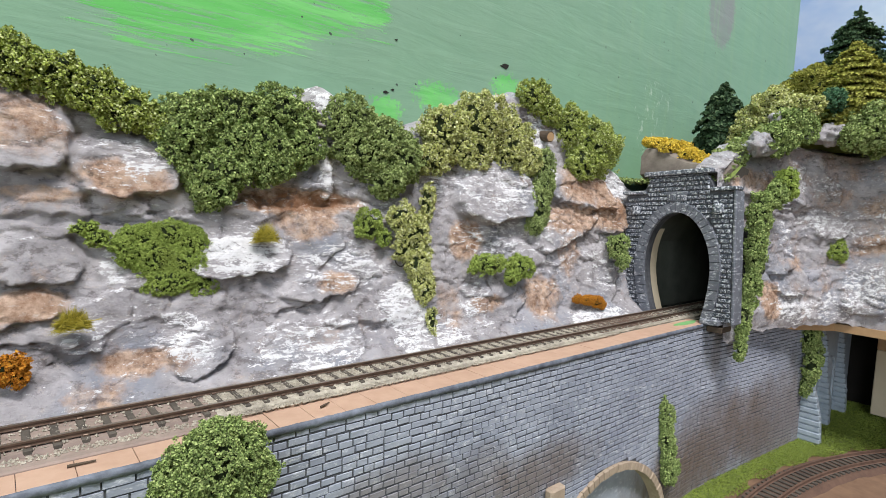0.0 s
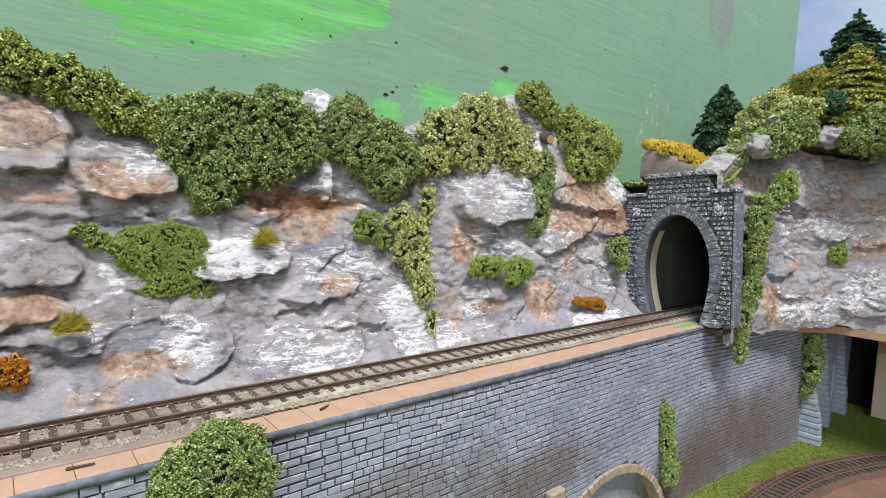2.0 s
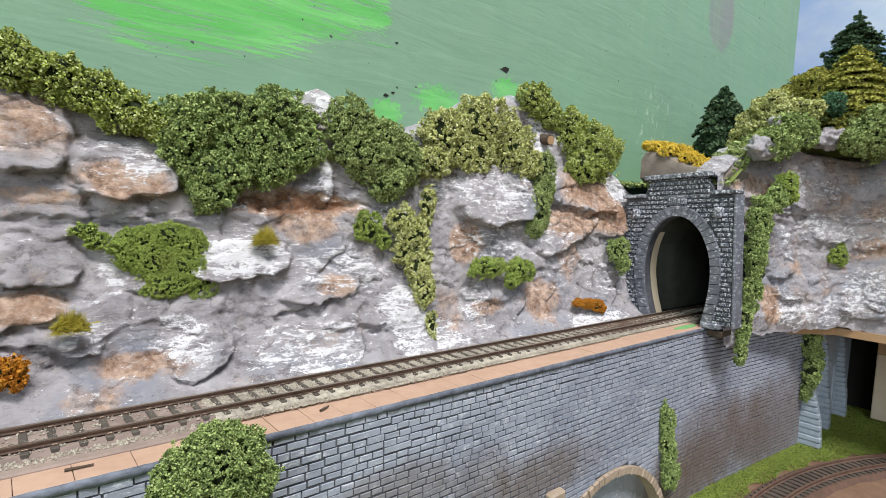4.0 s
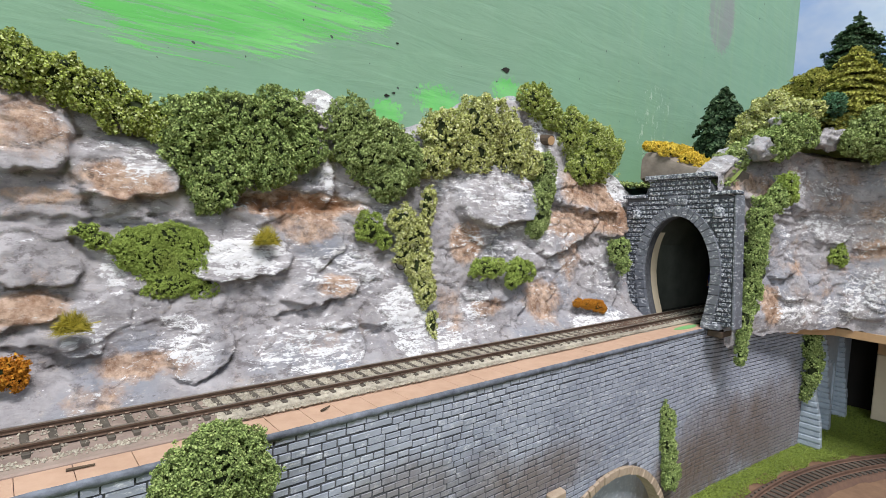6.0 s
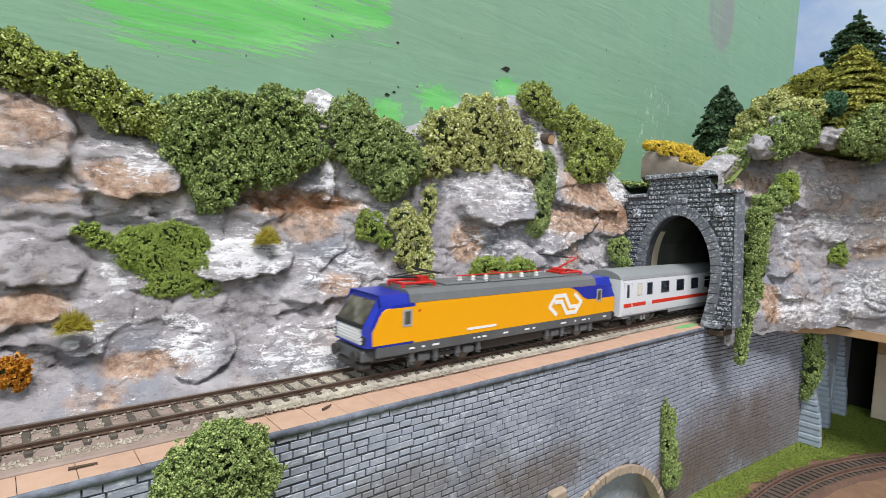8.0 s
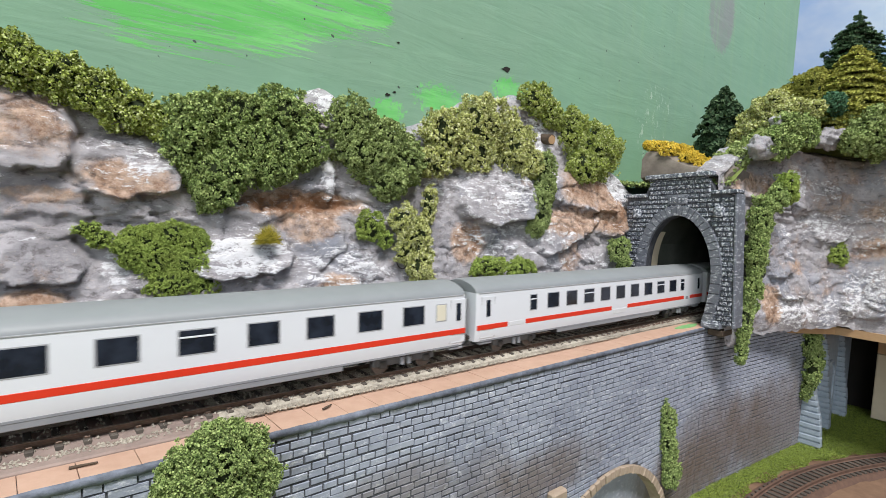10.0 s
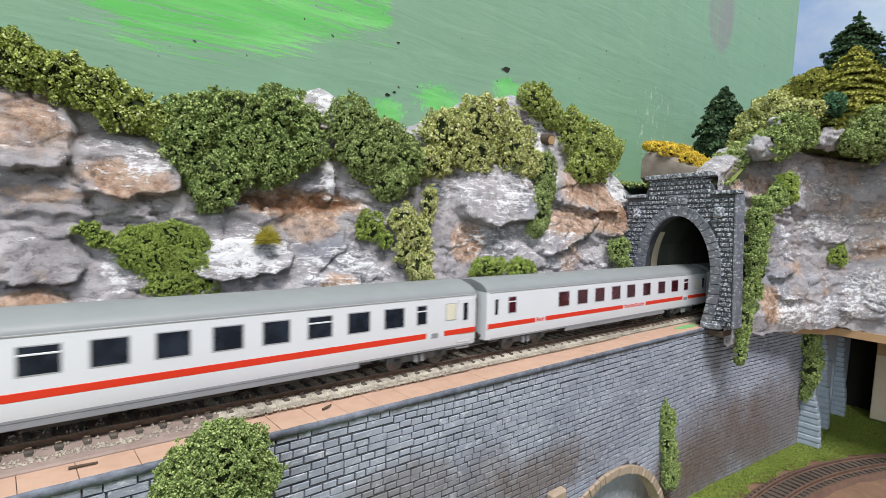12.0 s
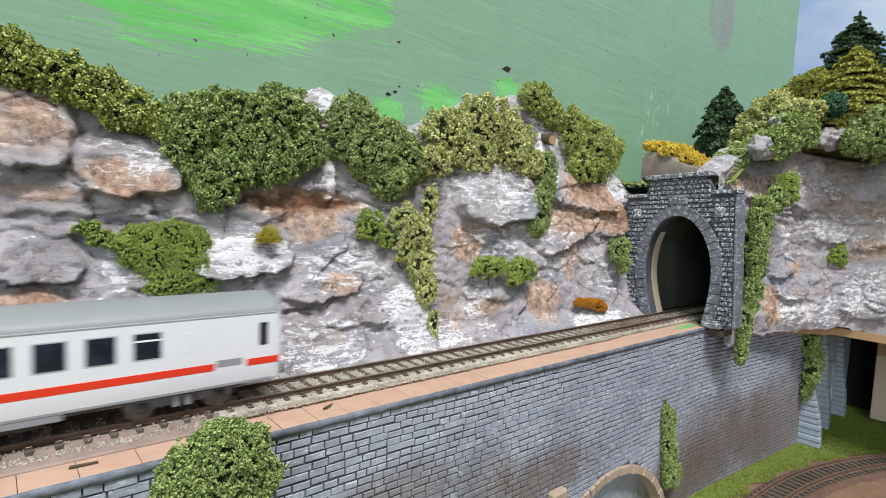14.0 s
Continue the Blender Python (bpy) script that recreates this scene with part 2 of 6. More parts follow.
G_BANK = leaf("bank_flakes", (0.12, 0.16, 0.03), (0.19, 0.25, 0.045), (0.30, 0.37, 0.08))
G_YEL = leaf("yellow_flakes", (0.26, 0.18, 0.015), (0.619, 0.451, 0.052), (1.013, 0.81, 0.169))
G_ORANGE = leaf("orange_flakes", (0.25, 0.085, 0.008), (0.44, 0.18, 0.015), (0.55, 0.28, 0.04))
G_TUFT = leaf("straw_tuft", (0.16, 0.15, 0.02), (0.32, 0.27, 0.03), (0.45, 0.38, 0.07))
G_DARK = leaf("dark_conifer_flakes", (0.012, 0.030, 0.014), (0.035, 0.07, 0.032), (0.13, 0.19, 0.10))
G_GOLD = leaf("golden_conifer_flakes", (0.16, 0.155, 0.03), (0.30, 0.30, 0.06), (0.46, 0.45, 0.13))
G_TEAL = leaf("teal_flakes", (0.025, 0.075, 0.04), (0.06, 0.14, 0.075), (0.12, 0.22, 0.12))
PLASTER = plain("smeared_plaster", (0.20, 0.15, 0.13), (0.37, 0.29, 0.25), 180, 0.85, bump=0.4)
PAINT_GREEN = plain("dried_green_paint", (0.15, 0.38, 0.13), (0.22, 0.46, 0.19), 200, 0.5)
# near-black filling: the shade deep in a clump is put into this colour
CORE = plain("bush_shade_core", (0.010, 0.016, 0.005), (0.028, 0.042, 0.012), 300, 1.0)


# ---- mesh helpers: all sizes in millimetres, meshes in metres ----
class Geo:
    def __init__(self):
        self.v, self.f, self.m = [], [], []
        self.slot = 0

    def add(self, verts, faces):
        k = len(self.v)
        self.v += [tuple(p) for p in verts]
        self.f += [tuple(i + k for i in f) for f in faces]
        self.m += [self.slot] * len(faces)
        return self

    def box(self, x0, x1, y0, y1, z0, z1, c=0.0):
        """A block with all edges chamfered by c."""
        if c <= 0:
            p = [(x, y, z) for z in (z0, z1) for y in (y0, y1) for x in (x0, x1)]
            return self.add(p, [(0, 2, 3, 1), (4, 5, 7, 6), (0, 1, 5, 4), (2, 6, 7, 3), (0, 4, 6, 2), (1, 3, 7, 5)])
        bm = bmesh.new()
        for x, sx in ((x0, 1), (x1, -1)):
            for y, sy in ((y0, 1), (y1, -1)):
                for z, sz in ((z0, 1), (z1, -1)):
                    bm.verts.new((x, y + sy * c, z + sz * c)), bm.verts.new((x + sx * c, y, z + sz * c)), bm.verts.new((x + sx * c, y + sy * c, z))
        bmesh.ops.convex_hull(bm, input=bm.verts[:])
        return self.take(bm)

    def take(self, bm):
        bm.verts.index_update()
        self.add([v.co[:] for v in bm.verts], [[v.index for v in f.verts] for f in bm.faces])
        bm.free()
        return self

    def prism(self, outline, axis, a, b):
        """An outline swept from a to b along x, y or z."""
        n = len(outline)
        put = {"x": lambda p, t: (t, p[0], p[1]), "y": lambda p, t: (p[0], t, p[1]), "z": lambda p, t: (p[0], p[1], t)}[axis]
        v = [put(p, a) for p in outline] + [put(p, b) for p in outline]
        f = [tuple(range(n))[::-1], tuple(range(n, 2 * n))] + [(i, (i + 1) % n, (i + 1) % n + n, i + n) for i in range(n)]
        return self.add(v, f)

    def tube(self, p, q, r, n=8, r2=None):
        p, q = Vector(p), Vector(q)
        d = (q - p).normalized()
        s = d.orthogonal().normalized()
        t = d.cross(s)
        r2 = r if r2 is None else r2
        ring = [(math.cos(2 * math.pi * i / n), math.sin(2 * math.pi * i / n)) for i in range(n)]
        v = [p + (s * a + t * b) * r for a, b in ring] + [q + (s * a + t * b) * r2 for a, b in ring]
        return self.add(v, [tuple(range(n))[::-1], tuple(range(n, 2 * n))] + [(i, (i + 1) % n, (i + 1) % n + n, i + n) for i in range(n)])

    def loft(self, sections, closed=True, caps=True):
        n = len(sections[0])
        k = len(self.v)
        v = [p for s in sections for p in s]
        f = []
        for j in range(len(sections) - 1):
            for i in range(n if closed else n - 1):
                a, b = j * n + i, j * n + (i + 1) % n
                f.append((a, b, b + n, a + n))
        if caps:
            f += [tuple(range(n))[::-1], tuple(range((len(sections) - 1) * n, len(sections) * n))]
        return self.add(v, f)

    def mesh(self, name, mats, smooth=False):
        me = bpy.data.meshes.new(name)
        me.from_pydata([(x * MM, y * MM, z * MM) for x, y, z in self.v], [], self.f)
        for m in mats if isinstance(mats, (list, tuple)) else [mats]:
            me.materials.append(m)
        if isinstance(mats, (list, tuple)):
            me.polygons.foreach_set("material_index", self.m)
        bm = bmesh.new()
        bm.from_mesh(me)
        bmesh.ops.recalc_face_normals(bm, faces=bm.faces[:])
        bm.to_mesh(me)
        bm.free()
        me.polygons.foreach_set("use_smooth", [smooth] * len(me.polygons))
        me.update()
        return me

    def make(self, name, mats, parent=None, label="", smooth=False):
        ob = new(name, self.mesh(name, mats, smooth))
        ob.parent = parent
        if label:
            tagged(ob, label)
        return ob


def holder(name, x=0.0, y=0.0, z=0.0):
    ob = new(name)
    ob.empty_display_size = 0.01
    ob.location = (x * MM, y * MM, z * MM)
    return ob


def shade_by_angle(ob, degrees=35):
    me = ob.data
    me.polygons.foreach_set("use_smooth", [True] * len(me.polygons))
    me.set_sharp_from_angle(angle=radians(degrees))
    return ob


# ---- room, benchwork, backdrops ----
def room():
    g = Geo().box(-2300, 2500, -2300, 620, -1130, -1100)
    tagged(g.make("floor", FLOOR), "brown wooden floor of the hobby room", "floor", kind="structure")
    g = Geo().box(-2300, 2500, -2300, 620, 1500, 1530)
    tagged(g.make("ceiling", ROOM), "plain white plastered ceiling", "ceiling", kind="structure")
    for name, b in (("wall_north", (-2300, 2500, 600, 630)), ("wall_south", (-2300, 2500, -2330, -2300)),
                    ("wall_west", (-2330, -2300, -2300, 620)), ("wall_east", (2500, 2530, -2300, 620))):
        g = Geo().box(b[0], b[1], b[2], b[3], -1100, 1500)
        tagged(g.make(name, ROOM), "plain off-white plastered room wall", "wall", kind="structure")


def panels():
    g = Geo().box(-1400, 304, 50, 62, -88, 620, 0.8)
    tagged(g.make("backdrop", PANEL), "green painted backdrop board with brighter brushed patches", "backdrop", kind="structure")
    n = Nodes("printed_sky", 0.35, 0.0, 0.5)
    cloud = n.noise(7, 5, 0.6, n.place(False, (1, 0.8, 1.4)))
    sky = n.mix(n.ramp(cloud, 0.42, 0.66), (0.30, 0.43, 0.68), (0.60, 0.66, 0.75))
    sky_mat = n.done(sky)
    g = Geo().box(400, 406, -900, 150, 60, 620)
    tagged(g.make("backdrop_sky", sky_mat), "glossy printed sky backdrop, pale blue with thin cloud", "backdrop", kind="structure")
    # chips knocked out of the paint
    for x, z, s in ((-77, 115, 2.0), (-139, 113, 0.5), (-143, 92, 0.9), (-140, 93.4, 0.6)):
        g = Geo()
        ring = [(x + s * (1.3 * math.cos(a) + 0.4 * math.sin(3 * a)), z + s * 0.55 * (math.sin(a) + 0.4 * math.cos(2 * a + x))) for a in np.linspace(0, 2 * math.pi, 11)[:-1]]
        g.prism(ring, "y", 49.7, 50.5)
        tagged(g.make("paint_chip", DARK), "dark chip knocked out of the green paint", "paint chip", "chips in the backdrop", "structure")


room()
panels()


# ---- cliffs: modelled plaster sheets, boulders proud of a leaning face ----
def slab(u, w):
    """A slab's profile: it stands proud at a sharp lower edge and sinks into the face at its top."""
    d = (np.abs(u) ** 3 + np.abs(w) ** 3) ** (1 / 3)
    soft = np.interp(w, [-0.7, -0.1, 0.8], [0.07, 0.20, 0.75])
    k = np.clip((1.06 - d) / soft, 0.0, 1.0)
    return k * k * (3 - 2 * k) * (0.78 - 0.30 * np.clip(w, -1, 1))


def field(pts, scale, octaves, seed):
    out = np.empty(len(pts))
    for i, (a, b) in enumerate(pts):
        out[i] = noise.fractal(Vector((a * scale + seed, b * scale, seed * 1.7)), 0.9, 2.1, octaves)
    return out


def cliff(name, label, s_of, nrm_of, length, step, z_low, tops, lean, bumps, ochres, chalks, seed, back, apron=0.0, frayed=0.0):
    """A rock face along a plan curve: s runs along it, z up it, bumps stand out of it."""
    ns = int(length / step) + 1
    nz = 148
    s = np.linspace(0, length, ns)
    top = np.interp(s, [t[0] for t in tops], [t[1] for t in tops])
    S = np.repeat(s[:, None], nz, 1)
    V = np.repeat(np.linspace(0, 1, nz)[None, :], ns, 0)
    low = np.array([z_low + frayed * noise.fractal(Vector((q * 0.05, 1.0, seed)), 0.9, 2.0, 4) for q in s])
    Z = low[:, None] + V * (top[:, None] - low[:, None])
    flat = np.stack([S.ravel(), Z.ravel()], 1)
    warp = field(flat, 0.045, 3, seed)
    big = field(flat, 0.030, 4, seed + 5.0)
    fine = field(flat * np.array([1.0, 1.6]), 0.20, 5, seed + 9.0)
    ridge = np.abs(field(flat * np.array([0.7, 1.5]), 0.055, 4, seed + 3.0))
    plate, crack = np.empty(len(flat)), np.empty(len(flat))
    for i, (a, b) in enumerate(flat):
        dist, where = noise.voronoi(Vector(((a + 5.0 * warp[i]) * 0.058, (b + 5.0 * big[i]) * 0.095, seed)))
        plate[i] = noise.cell(where[0] * 7.3)
        crack[i] = dist[1] - dist[0]
    edge = np.clip(crack / 0.12, 0, 1)
    h = 1.5 * big + 0.6 * fine - 1.6 * np.clip(0.16 - ridge, 0, 1) * 2.0 + 1.1 * plate * edge - 0.55 * np.clip(1 - crack / 0.05, 0, 1)
    su, zu = flat[:, 0] + 2.2 * warp + 1.1 * fine, flat[:, 1] + 1.5 * fine + 0.8 * big
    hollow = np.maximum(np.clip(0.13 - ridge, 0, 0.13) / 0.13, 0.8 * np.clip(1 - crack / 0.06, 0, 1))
    for bx, bz, rx, rz, tilt, hh in bumps:
        c, q = math.cos(radians(tilt)), math.sin(radians(tilt))
        du, dw = su - bx, zu - bz
        h += 0.66 * hh * slab((c * du + q * dw) / rx, (c * dw - q * du) / rz)

    def spots(items, soft):
        m = np.zeros(len(flat))
        for bx, bz, rx, rz, k in items:
            d = np.sqrt(((su - bx) / rx) ** 2 + ((zu - bz) / rz) ** 2)
            m = np.maximum(m, k * np.clip((1.25 - d) * soft, 0, 1))
        return m

    ochre, chalk = spots(ochres, 1.6), spots(chalks, 1.8)
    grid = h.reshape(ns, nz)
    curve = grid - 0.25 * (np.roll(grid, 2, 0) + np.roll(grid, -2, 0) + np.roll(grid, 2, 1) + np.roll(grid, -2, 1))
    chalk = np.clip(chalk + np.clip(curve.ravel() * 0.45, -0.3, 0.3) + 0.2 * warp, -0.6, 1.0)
    foot = np.clip((V.ravel()) * 9.0, 0.0, 1.0)
    h = h * foot
    px, py = s_of(flat[:, 0])
    nx, ny = nrm_of(flat[:, 0])
    off = lean * (flat[:, 1] - z_low) - h - apron * np.clip(1 - (flat[:, 1] - z_low) / 9.0, 0, 1) ** 1.4
    X, Y = (px + nx * off).reshape(ns, nz), (py + ny * off).reshape(ns, nz)
    # the crest rolls back towards the backdrop
    rolls = 5
    verts = []
    NX, NY = nx.reshape(ns, nz)[:, -1], ny.reshape(ns, nz)[:, -1]
    for i in range(ns):
        verts += [(X[i, j], Y[i, j], Z[i, j]) for j in range(nz)]
        for k in range(1, rolls + 1):
            t = k / rolls
            verts.append((X[i, -1] + NX[i] * back * t, Y[i, -1] + NY[i] * back * t, Z[i, -1] + 2.5 * math.sin(t * 2.2) + 0.8 * math.sin(i * 0.31 + k)))
    n = nz + rolls
    faces = [(i * n + j, (i + 1) * n + j, (i + 1) * n + j + 1, i * n + j + 1) for i in range(ns - 1) for j in range(n - 1)]
    g = Geo().add(verts, faces)
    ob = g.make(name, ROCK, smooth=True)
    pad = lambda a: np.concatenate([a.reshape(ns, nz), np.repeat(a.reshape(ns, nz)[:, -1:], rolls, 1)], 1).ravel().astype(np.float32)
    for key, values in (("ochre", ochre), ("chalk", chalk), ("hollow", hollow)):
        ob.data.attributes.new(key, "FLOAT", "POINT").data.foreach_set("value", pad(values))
    return tagged(ob, label, "rock face", kind="structure")


# slabs: place along and up the face, half sizes, tilt and how far they stand out
BOULDERS = [(-257, 63, 11.4, 10.0, 0, 8), (-235, 56, 12.4, 8.3, 3, 6), (-256, 33, 9.1, 7.1, 0, 5.5), (-259, 21, 7.8, 4.1, 4, 4), (-256, 14.5, 9.8, 2.5, -4, 2.5),
            (-246, 12.4, 4.5, 3.4, -15, 4), (-255, 2.8, 12.4, 6.2, 5, 3), (-220, 8.2, 9.8, 6.8, 22, 5.5), (-207, 32, 15.6, 6.5, 6, 4.5), (-181, 22, 14.0, 4.8, 2, 4.5),
            (-192, 16.1, 5.5, 2.0, 8, 2.5), (-189, 4.1, 21, 8.7, 8, 4.5), (-150, 9.3, 9.9, 12.8, 15, 4.5)]
BOULDERS += [(-97, 59, 24, 15.1, 5, 9), (-36, 61, 29, 10.3, -4, 7), (-52, 43, 25, 8.6, 18, 5), (-13.2, 49, 17, 10.7, 10, 3.5), (-105, 9.5, 20, 8.1, 10, 3.5),
             (-33, 5.1, 27, 9.5, -6, 3), (-178, 56, 3.7, 6.7, 0, 4), (-76, 7.2, 13, 9.7, 30, 2), (-186, 49, 21, 3.6, 0, -4), (-240, 41, 23, 2.0, 0, -2), (-175, 80, 7, 7, 0, 4), (-70, 84, 6, 16, 0, -4)]
OCHRES = [(-257, 63, 12.1, 10.5, 0.5), (-236, 52, 10.9, 5.3, 0.8), (-255, 47, 11.7, 2.4, 0.75), (-258, 21, 7.9, 3.8, 0.95), (-232, 5.1, 11.6, 3.6, 0.7), (-245, -0.2, 6.8, 3.1, 0.4),
          (-186, 47, 22, 3.9, 1.3), (-183, 41, 14.9, 6.1, 0.6), (-177, 22, 9.1, 4.0, 0.8), (-186, 5.8, 13.4, 5.1, 0.25), (-117, 35, 9.9, 8.0, 1)]
OCHRES += [(-33, 62, 24, 9.2, 0.95), (-13.0, 49, 19.3, 10.7, 1), (-48, 44, 20.0, 7.1, 0.7), (-51, 28, 10.6, 10.6, 0.5), (-74, 9.5, 13.3, 10.3, 0.65), (-129, 9.4, 6.8, 10.8, 0.5),
           (-109, 9.9, 11.5, 3.5, 0.6), (-166, 8.9, 4.0, 5.9, 0.3), (-256, 33, 9.5, 7.5, 0.3), (-255, 43, 9.5, 3.9, 0.35)]
CHALKS = [(-230, 58, 5.5, 6.1, 0.6), (-240, 29, 3.4, 6.3, 0.9), (-223, 9.6, 7.0, 8.0, 0.8), (-207, 32, 15.6, 6.1, 0.9), (-186, 4.1, 22, 8.5, 0.6), (-150, 9.3, 11.1, 12.8, 1.1),
          (-174, 26, 23, 8.2, 0.55), (-177, 57, 3.3, 6.8, 1), (-207, 52, 2.6, 6.0, 0.9), (-101, 58, 21, 14.4, 0.7), (-94, 36, 36, 9.6, 0.5), (-175, 80, 6, 5, 0.9)]
CHALKS += [(-2.5, 67, 15.8, 11.2, 0.9), (-39, -1.7, 23, 4.7, 0.9), (-133, -0.5, 8.8, 8.1, 0.7), (-116, 10.4, 8.0, 10.9, 0.6), (-63, 79, 7.6, 19.1, 0.9), (-154, 41, 7.3, 8.0, 0.6),
           (-246, 14.4, 5.7, 4.0, 0.5), (-19.6, 19.7, 21, 11.3, 0.5), (-56, 29, 26, 13.1, 0.35), (-129, 54, 7.5, 8.8, 0.6), (-251, 21, 6.5, 1.8, 0.4)]
TOPS = [(-420, 72), (-262, 74), (-240, 70), (-224, 66), (-200, 74), (-175, 85), (-160, 72), (-140, 74), (-105, 92), (-72, 101), (-45, 95), (-18, 78), (2, 68), (14, 60)]
LEFT_END = 420.0
cliff("cliff", "grey plaster cliff painted with ochre stains and white dry-brushing",
      lambda s: (s - LEFT_END, np.full_like(s, 19.0)), lambda s: (np.zeros_like(s), np.ones_like(s)), 432.0, 0.72, -4.0,
      [(x + LEFT_END, z) for x, z in TOPS], 0.22, [(x + LEFT_END, *r) for x, *r in BOULDERS],
      [(x + LEFT_END, *r) for x, *r in OCHRES], [(x + LEFT_END, *r) for x, *r in CHALKS], 2.0, 14.0, apron=9.2)

PLAN = [(2, -27.5), (40, -27.5), (85, -37), (114, -54), (116, -95), (112, -170)]
PLAN_S = [0.0]
for a_, b_ in zip(PLAN, PLAN[1:]):
    PLAN_S.append(PLAN_S[-1] + math.dist(a_, b_))


def right_at(s):
    return np.interp(s, PLAN_S, [p[0] for p in PLAN]), np.interp(s, PLAN_S, [p[1] for p in PLAN])


def right_normal(s):
    x0, y0 = right_at(s - 9.0)
    x1, y1 = right_at(s + 9.0)
    d = np.hypot(x1 - x0, y1 - y0) + 1e-9
    return -(y1 - y0) / d, (x1 - x0) / d


cliff("cliff_overhang", "grey and brown plaster cliff overhanging the lower line",
      right_at, right_normal, PLAN_S[-1], 1.0, -9.5, [(0, 70), (30, 84), (60, 92), (95, 88), (130, 86), (230, 90)], 0.12,
      [(38, 68, 29, 6.5, 0, 4), (71, 59, 13.5, 4.5, 0, 3), (59, 35, 13, 15.0, 5, 4), (69, 19.0, 14.0, 11.0, 0, 5), (101, 50, 12.5, 10.0, 0, 4), (120, 49, 8, 13.0, 0, 3), (120, 14.0, 13.0, 16.5, 0, 6),
       (71, -1.0, 15.5, 7.5, 0, 4), (37, 1.0, 16.0, 8.5, 0, 3), (99, 2.0, 14.5, 9.5, 0, 3), (87, 70, 22, 13.0, 0, 4), (150, 40, 14, 14, 0, 5), (155, 70, 18, 10, 0, 5)],
      [(38, 68, 31, 7.5, 0.6), (96, 80, 36, 13.0, 0.25), (52, 5.0, 8.5, 11.0, 0.9), (110, 60, 25, 8.5, 0.4), (75, 25, 11.5, 4.5, 0.6), (122, 36, 9.5, 6.5, 0.6), (92, 32, 48, 44, 0.15)],
      [(77, 72, 10.5, 9.5, 0.6), (96, 67, 14.5, 6.5, 0.5), (89, 49, 12.5, 8.0, 0.6), (107, 48, 15.5, 9.5, 0.55), (121, 46, 7.0, 16.0, 0.5), (120, 14.0, 11.5, 14.0, 0.6), (73, 1.0, 15.5, 9.0, 0.8),
       (55, 62, 10.5, 6.0, 0.7), (103, 1.0, 15.0, 9.5, 0.6), (67, 38, 6.5, 12.0, 0.6)], 7.0, 12.0, frayed=3.0)


# ---- hill behind the portal ----
def hill():
    xs, ys = np.linspace(8, 398, 80), np.linspace(-170, 49, 60)
    v = []
    for x in xs:
        for y in ys:
            z = 66 + 0.62 * (x - 8) * min(1.0, max(0.15, (30 - y) / 40.0))
            z = min(z, 124 - 0.03 * x) if x < 200 else min(z, 112 - 0.03 * (x - 200))
            edge = max(0.0, -y - 24 - 0.25 * x)
            z -= min(30.0, edge * 0.5)
            if x > 60:
                z = min(z, 100 + 0.36 * max(0, y + 60))
            v.append((x, y, z + 2.2 * noise.fractal(Vector((x * 0.05, y * 0.05, 3.0)), 0.9, 2.0, 4)))
    n = len(ys)
    f = [(i * n + j, (i + 1) * n + j, (i + 1) * n + j + 1, i * n + j + 1) for i in range(len(xs) - 1) for j in range(n - 1)]
    # plan limit: keep behind the overhanging face
    keep = []
    for q in f:
        x, y = v[q[0]][0], v[q[0]][1]
        limit = np.interp(x, [0, 40, 85, 112, 400], [-22, -21, -29, -168, -168])
        if y > limit:
            keep.append(q)
    return tagged(Geo().add(v, keep).make("hillside", GRASSBASE, smooth=True), "mossy green hillside above the tunnel", "hill", kind="structure")


hill()
# folded felt slab behind the portal crown
g = Geo()
sec = []
for i in range(15):
    t = i / 14
    y = 26 - 44 * t
    z = 84 - 13 * t + 1.2 * math.sin(9 * t)
    sec.append([(9, y, z - 14 + 9 * t), (9, y, z - 4), (11, y - 1, z), (20, y - 2, z + 3 + math.sin(7 * t)), (34, y - 2, z + 2), (34, y, 60)])
g.loft(sec)
tagged(shade_by_angle(g.make("rock_slab", FELT)), "folded grey-brown rock slab lying behind the tunnel portal", "rock")


# ---- lower level ----
def lower_ground():
    xs, ys = np.linspace(-520, 420, 150), np.linspace(-520, 49, 100)
    v, f, m = [], [], []
    for x in xs:
        for y in ys:
            v.append((x, y, -88 + 0.9 * noise.fractal(Vector((x * 0.06, y * 0.06, 1.0)), 0.9, 2.0, 4)))
    n = len(ys)
    for i in range(len(xs) - 1):
        for j in range(n - 1):
            f.append((i * n + j, (i + 1) * n + j, (i + 1) * n + j + 1, i * n + j + 1))
            x, y = xs[i], ys[j]
            m.append(1 if math.hypot(x - 19.0, y + 305.0) > 270 + 3 * noise.noise(Vector((x * 0.05, y * 0.05, 0))) else 0)
    g = Geo().add(v, f)
    g.m = m
    return tagged(g.make("ground", [SOIL, GRASSBASE], smooth=True), "brown soil and moss-green ground of the lower level", "ground", kind="structure")


lower_ground()
tagged(Geo().box(-1400, 600, -540, 600, -130, -92).make("baseboard", WOOD), "plywood baseboard under the whole layout", "baseboard", kind="structure")

tagged(Geo().box(602, 2000, -70, 120, -40, -6.2).make("tunnel_shelf", WOOD), "plywood shelf carrying the hidden line", "shelf", kind="structure")

# lower line: an arc of rusty track
LC, LR = (19.0, -305.0), 259.0


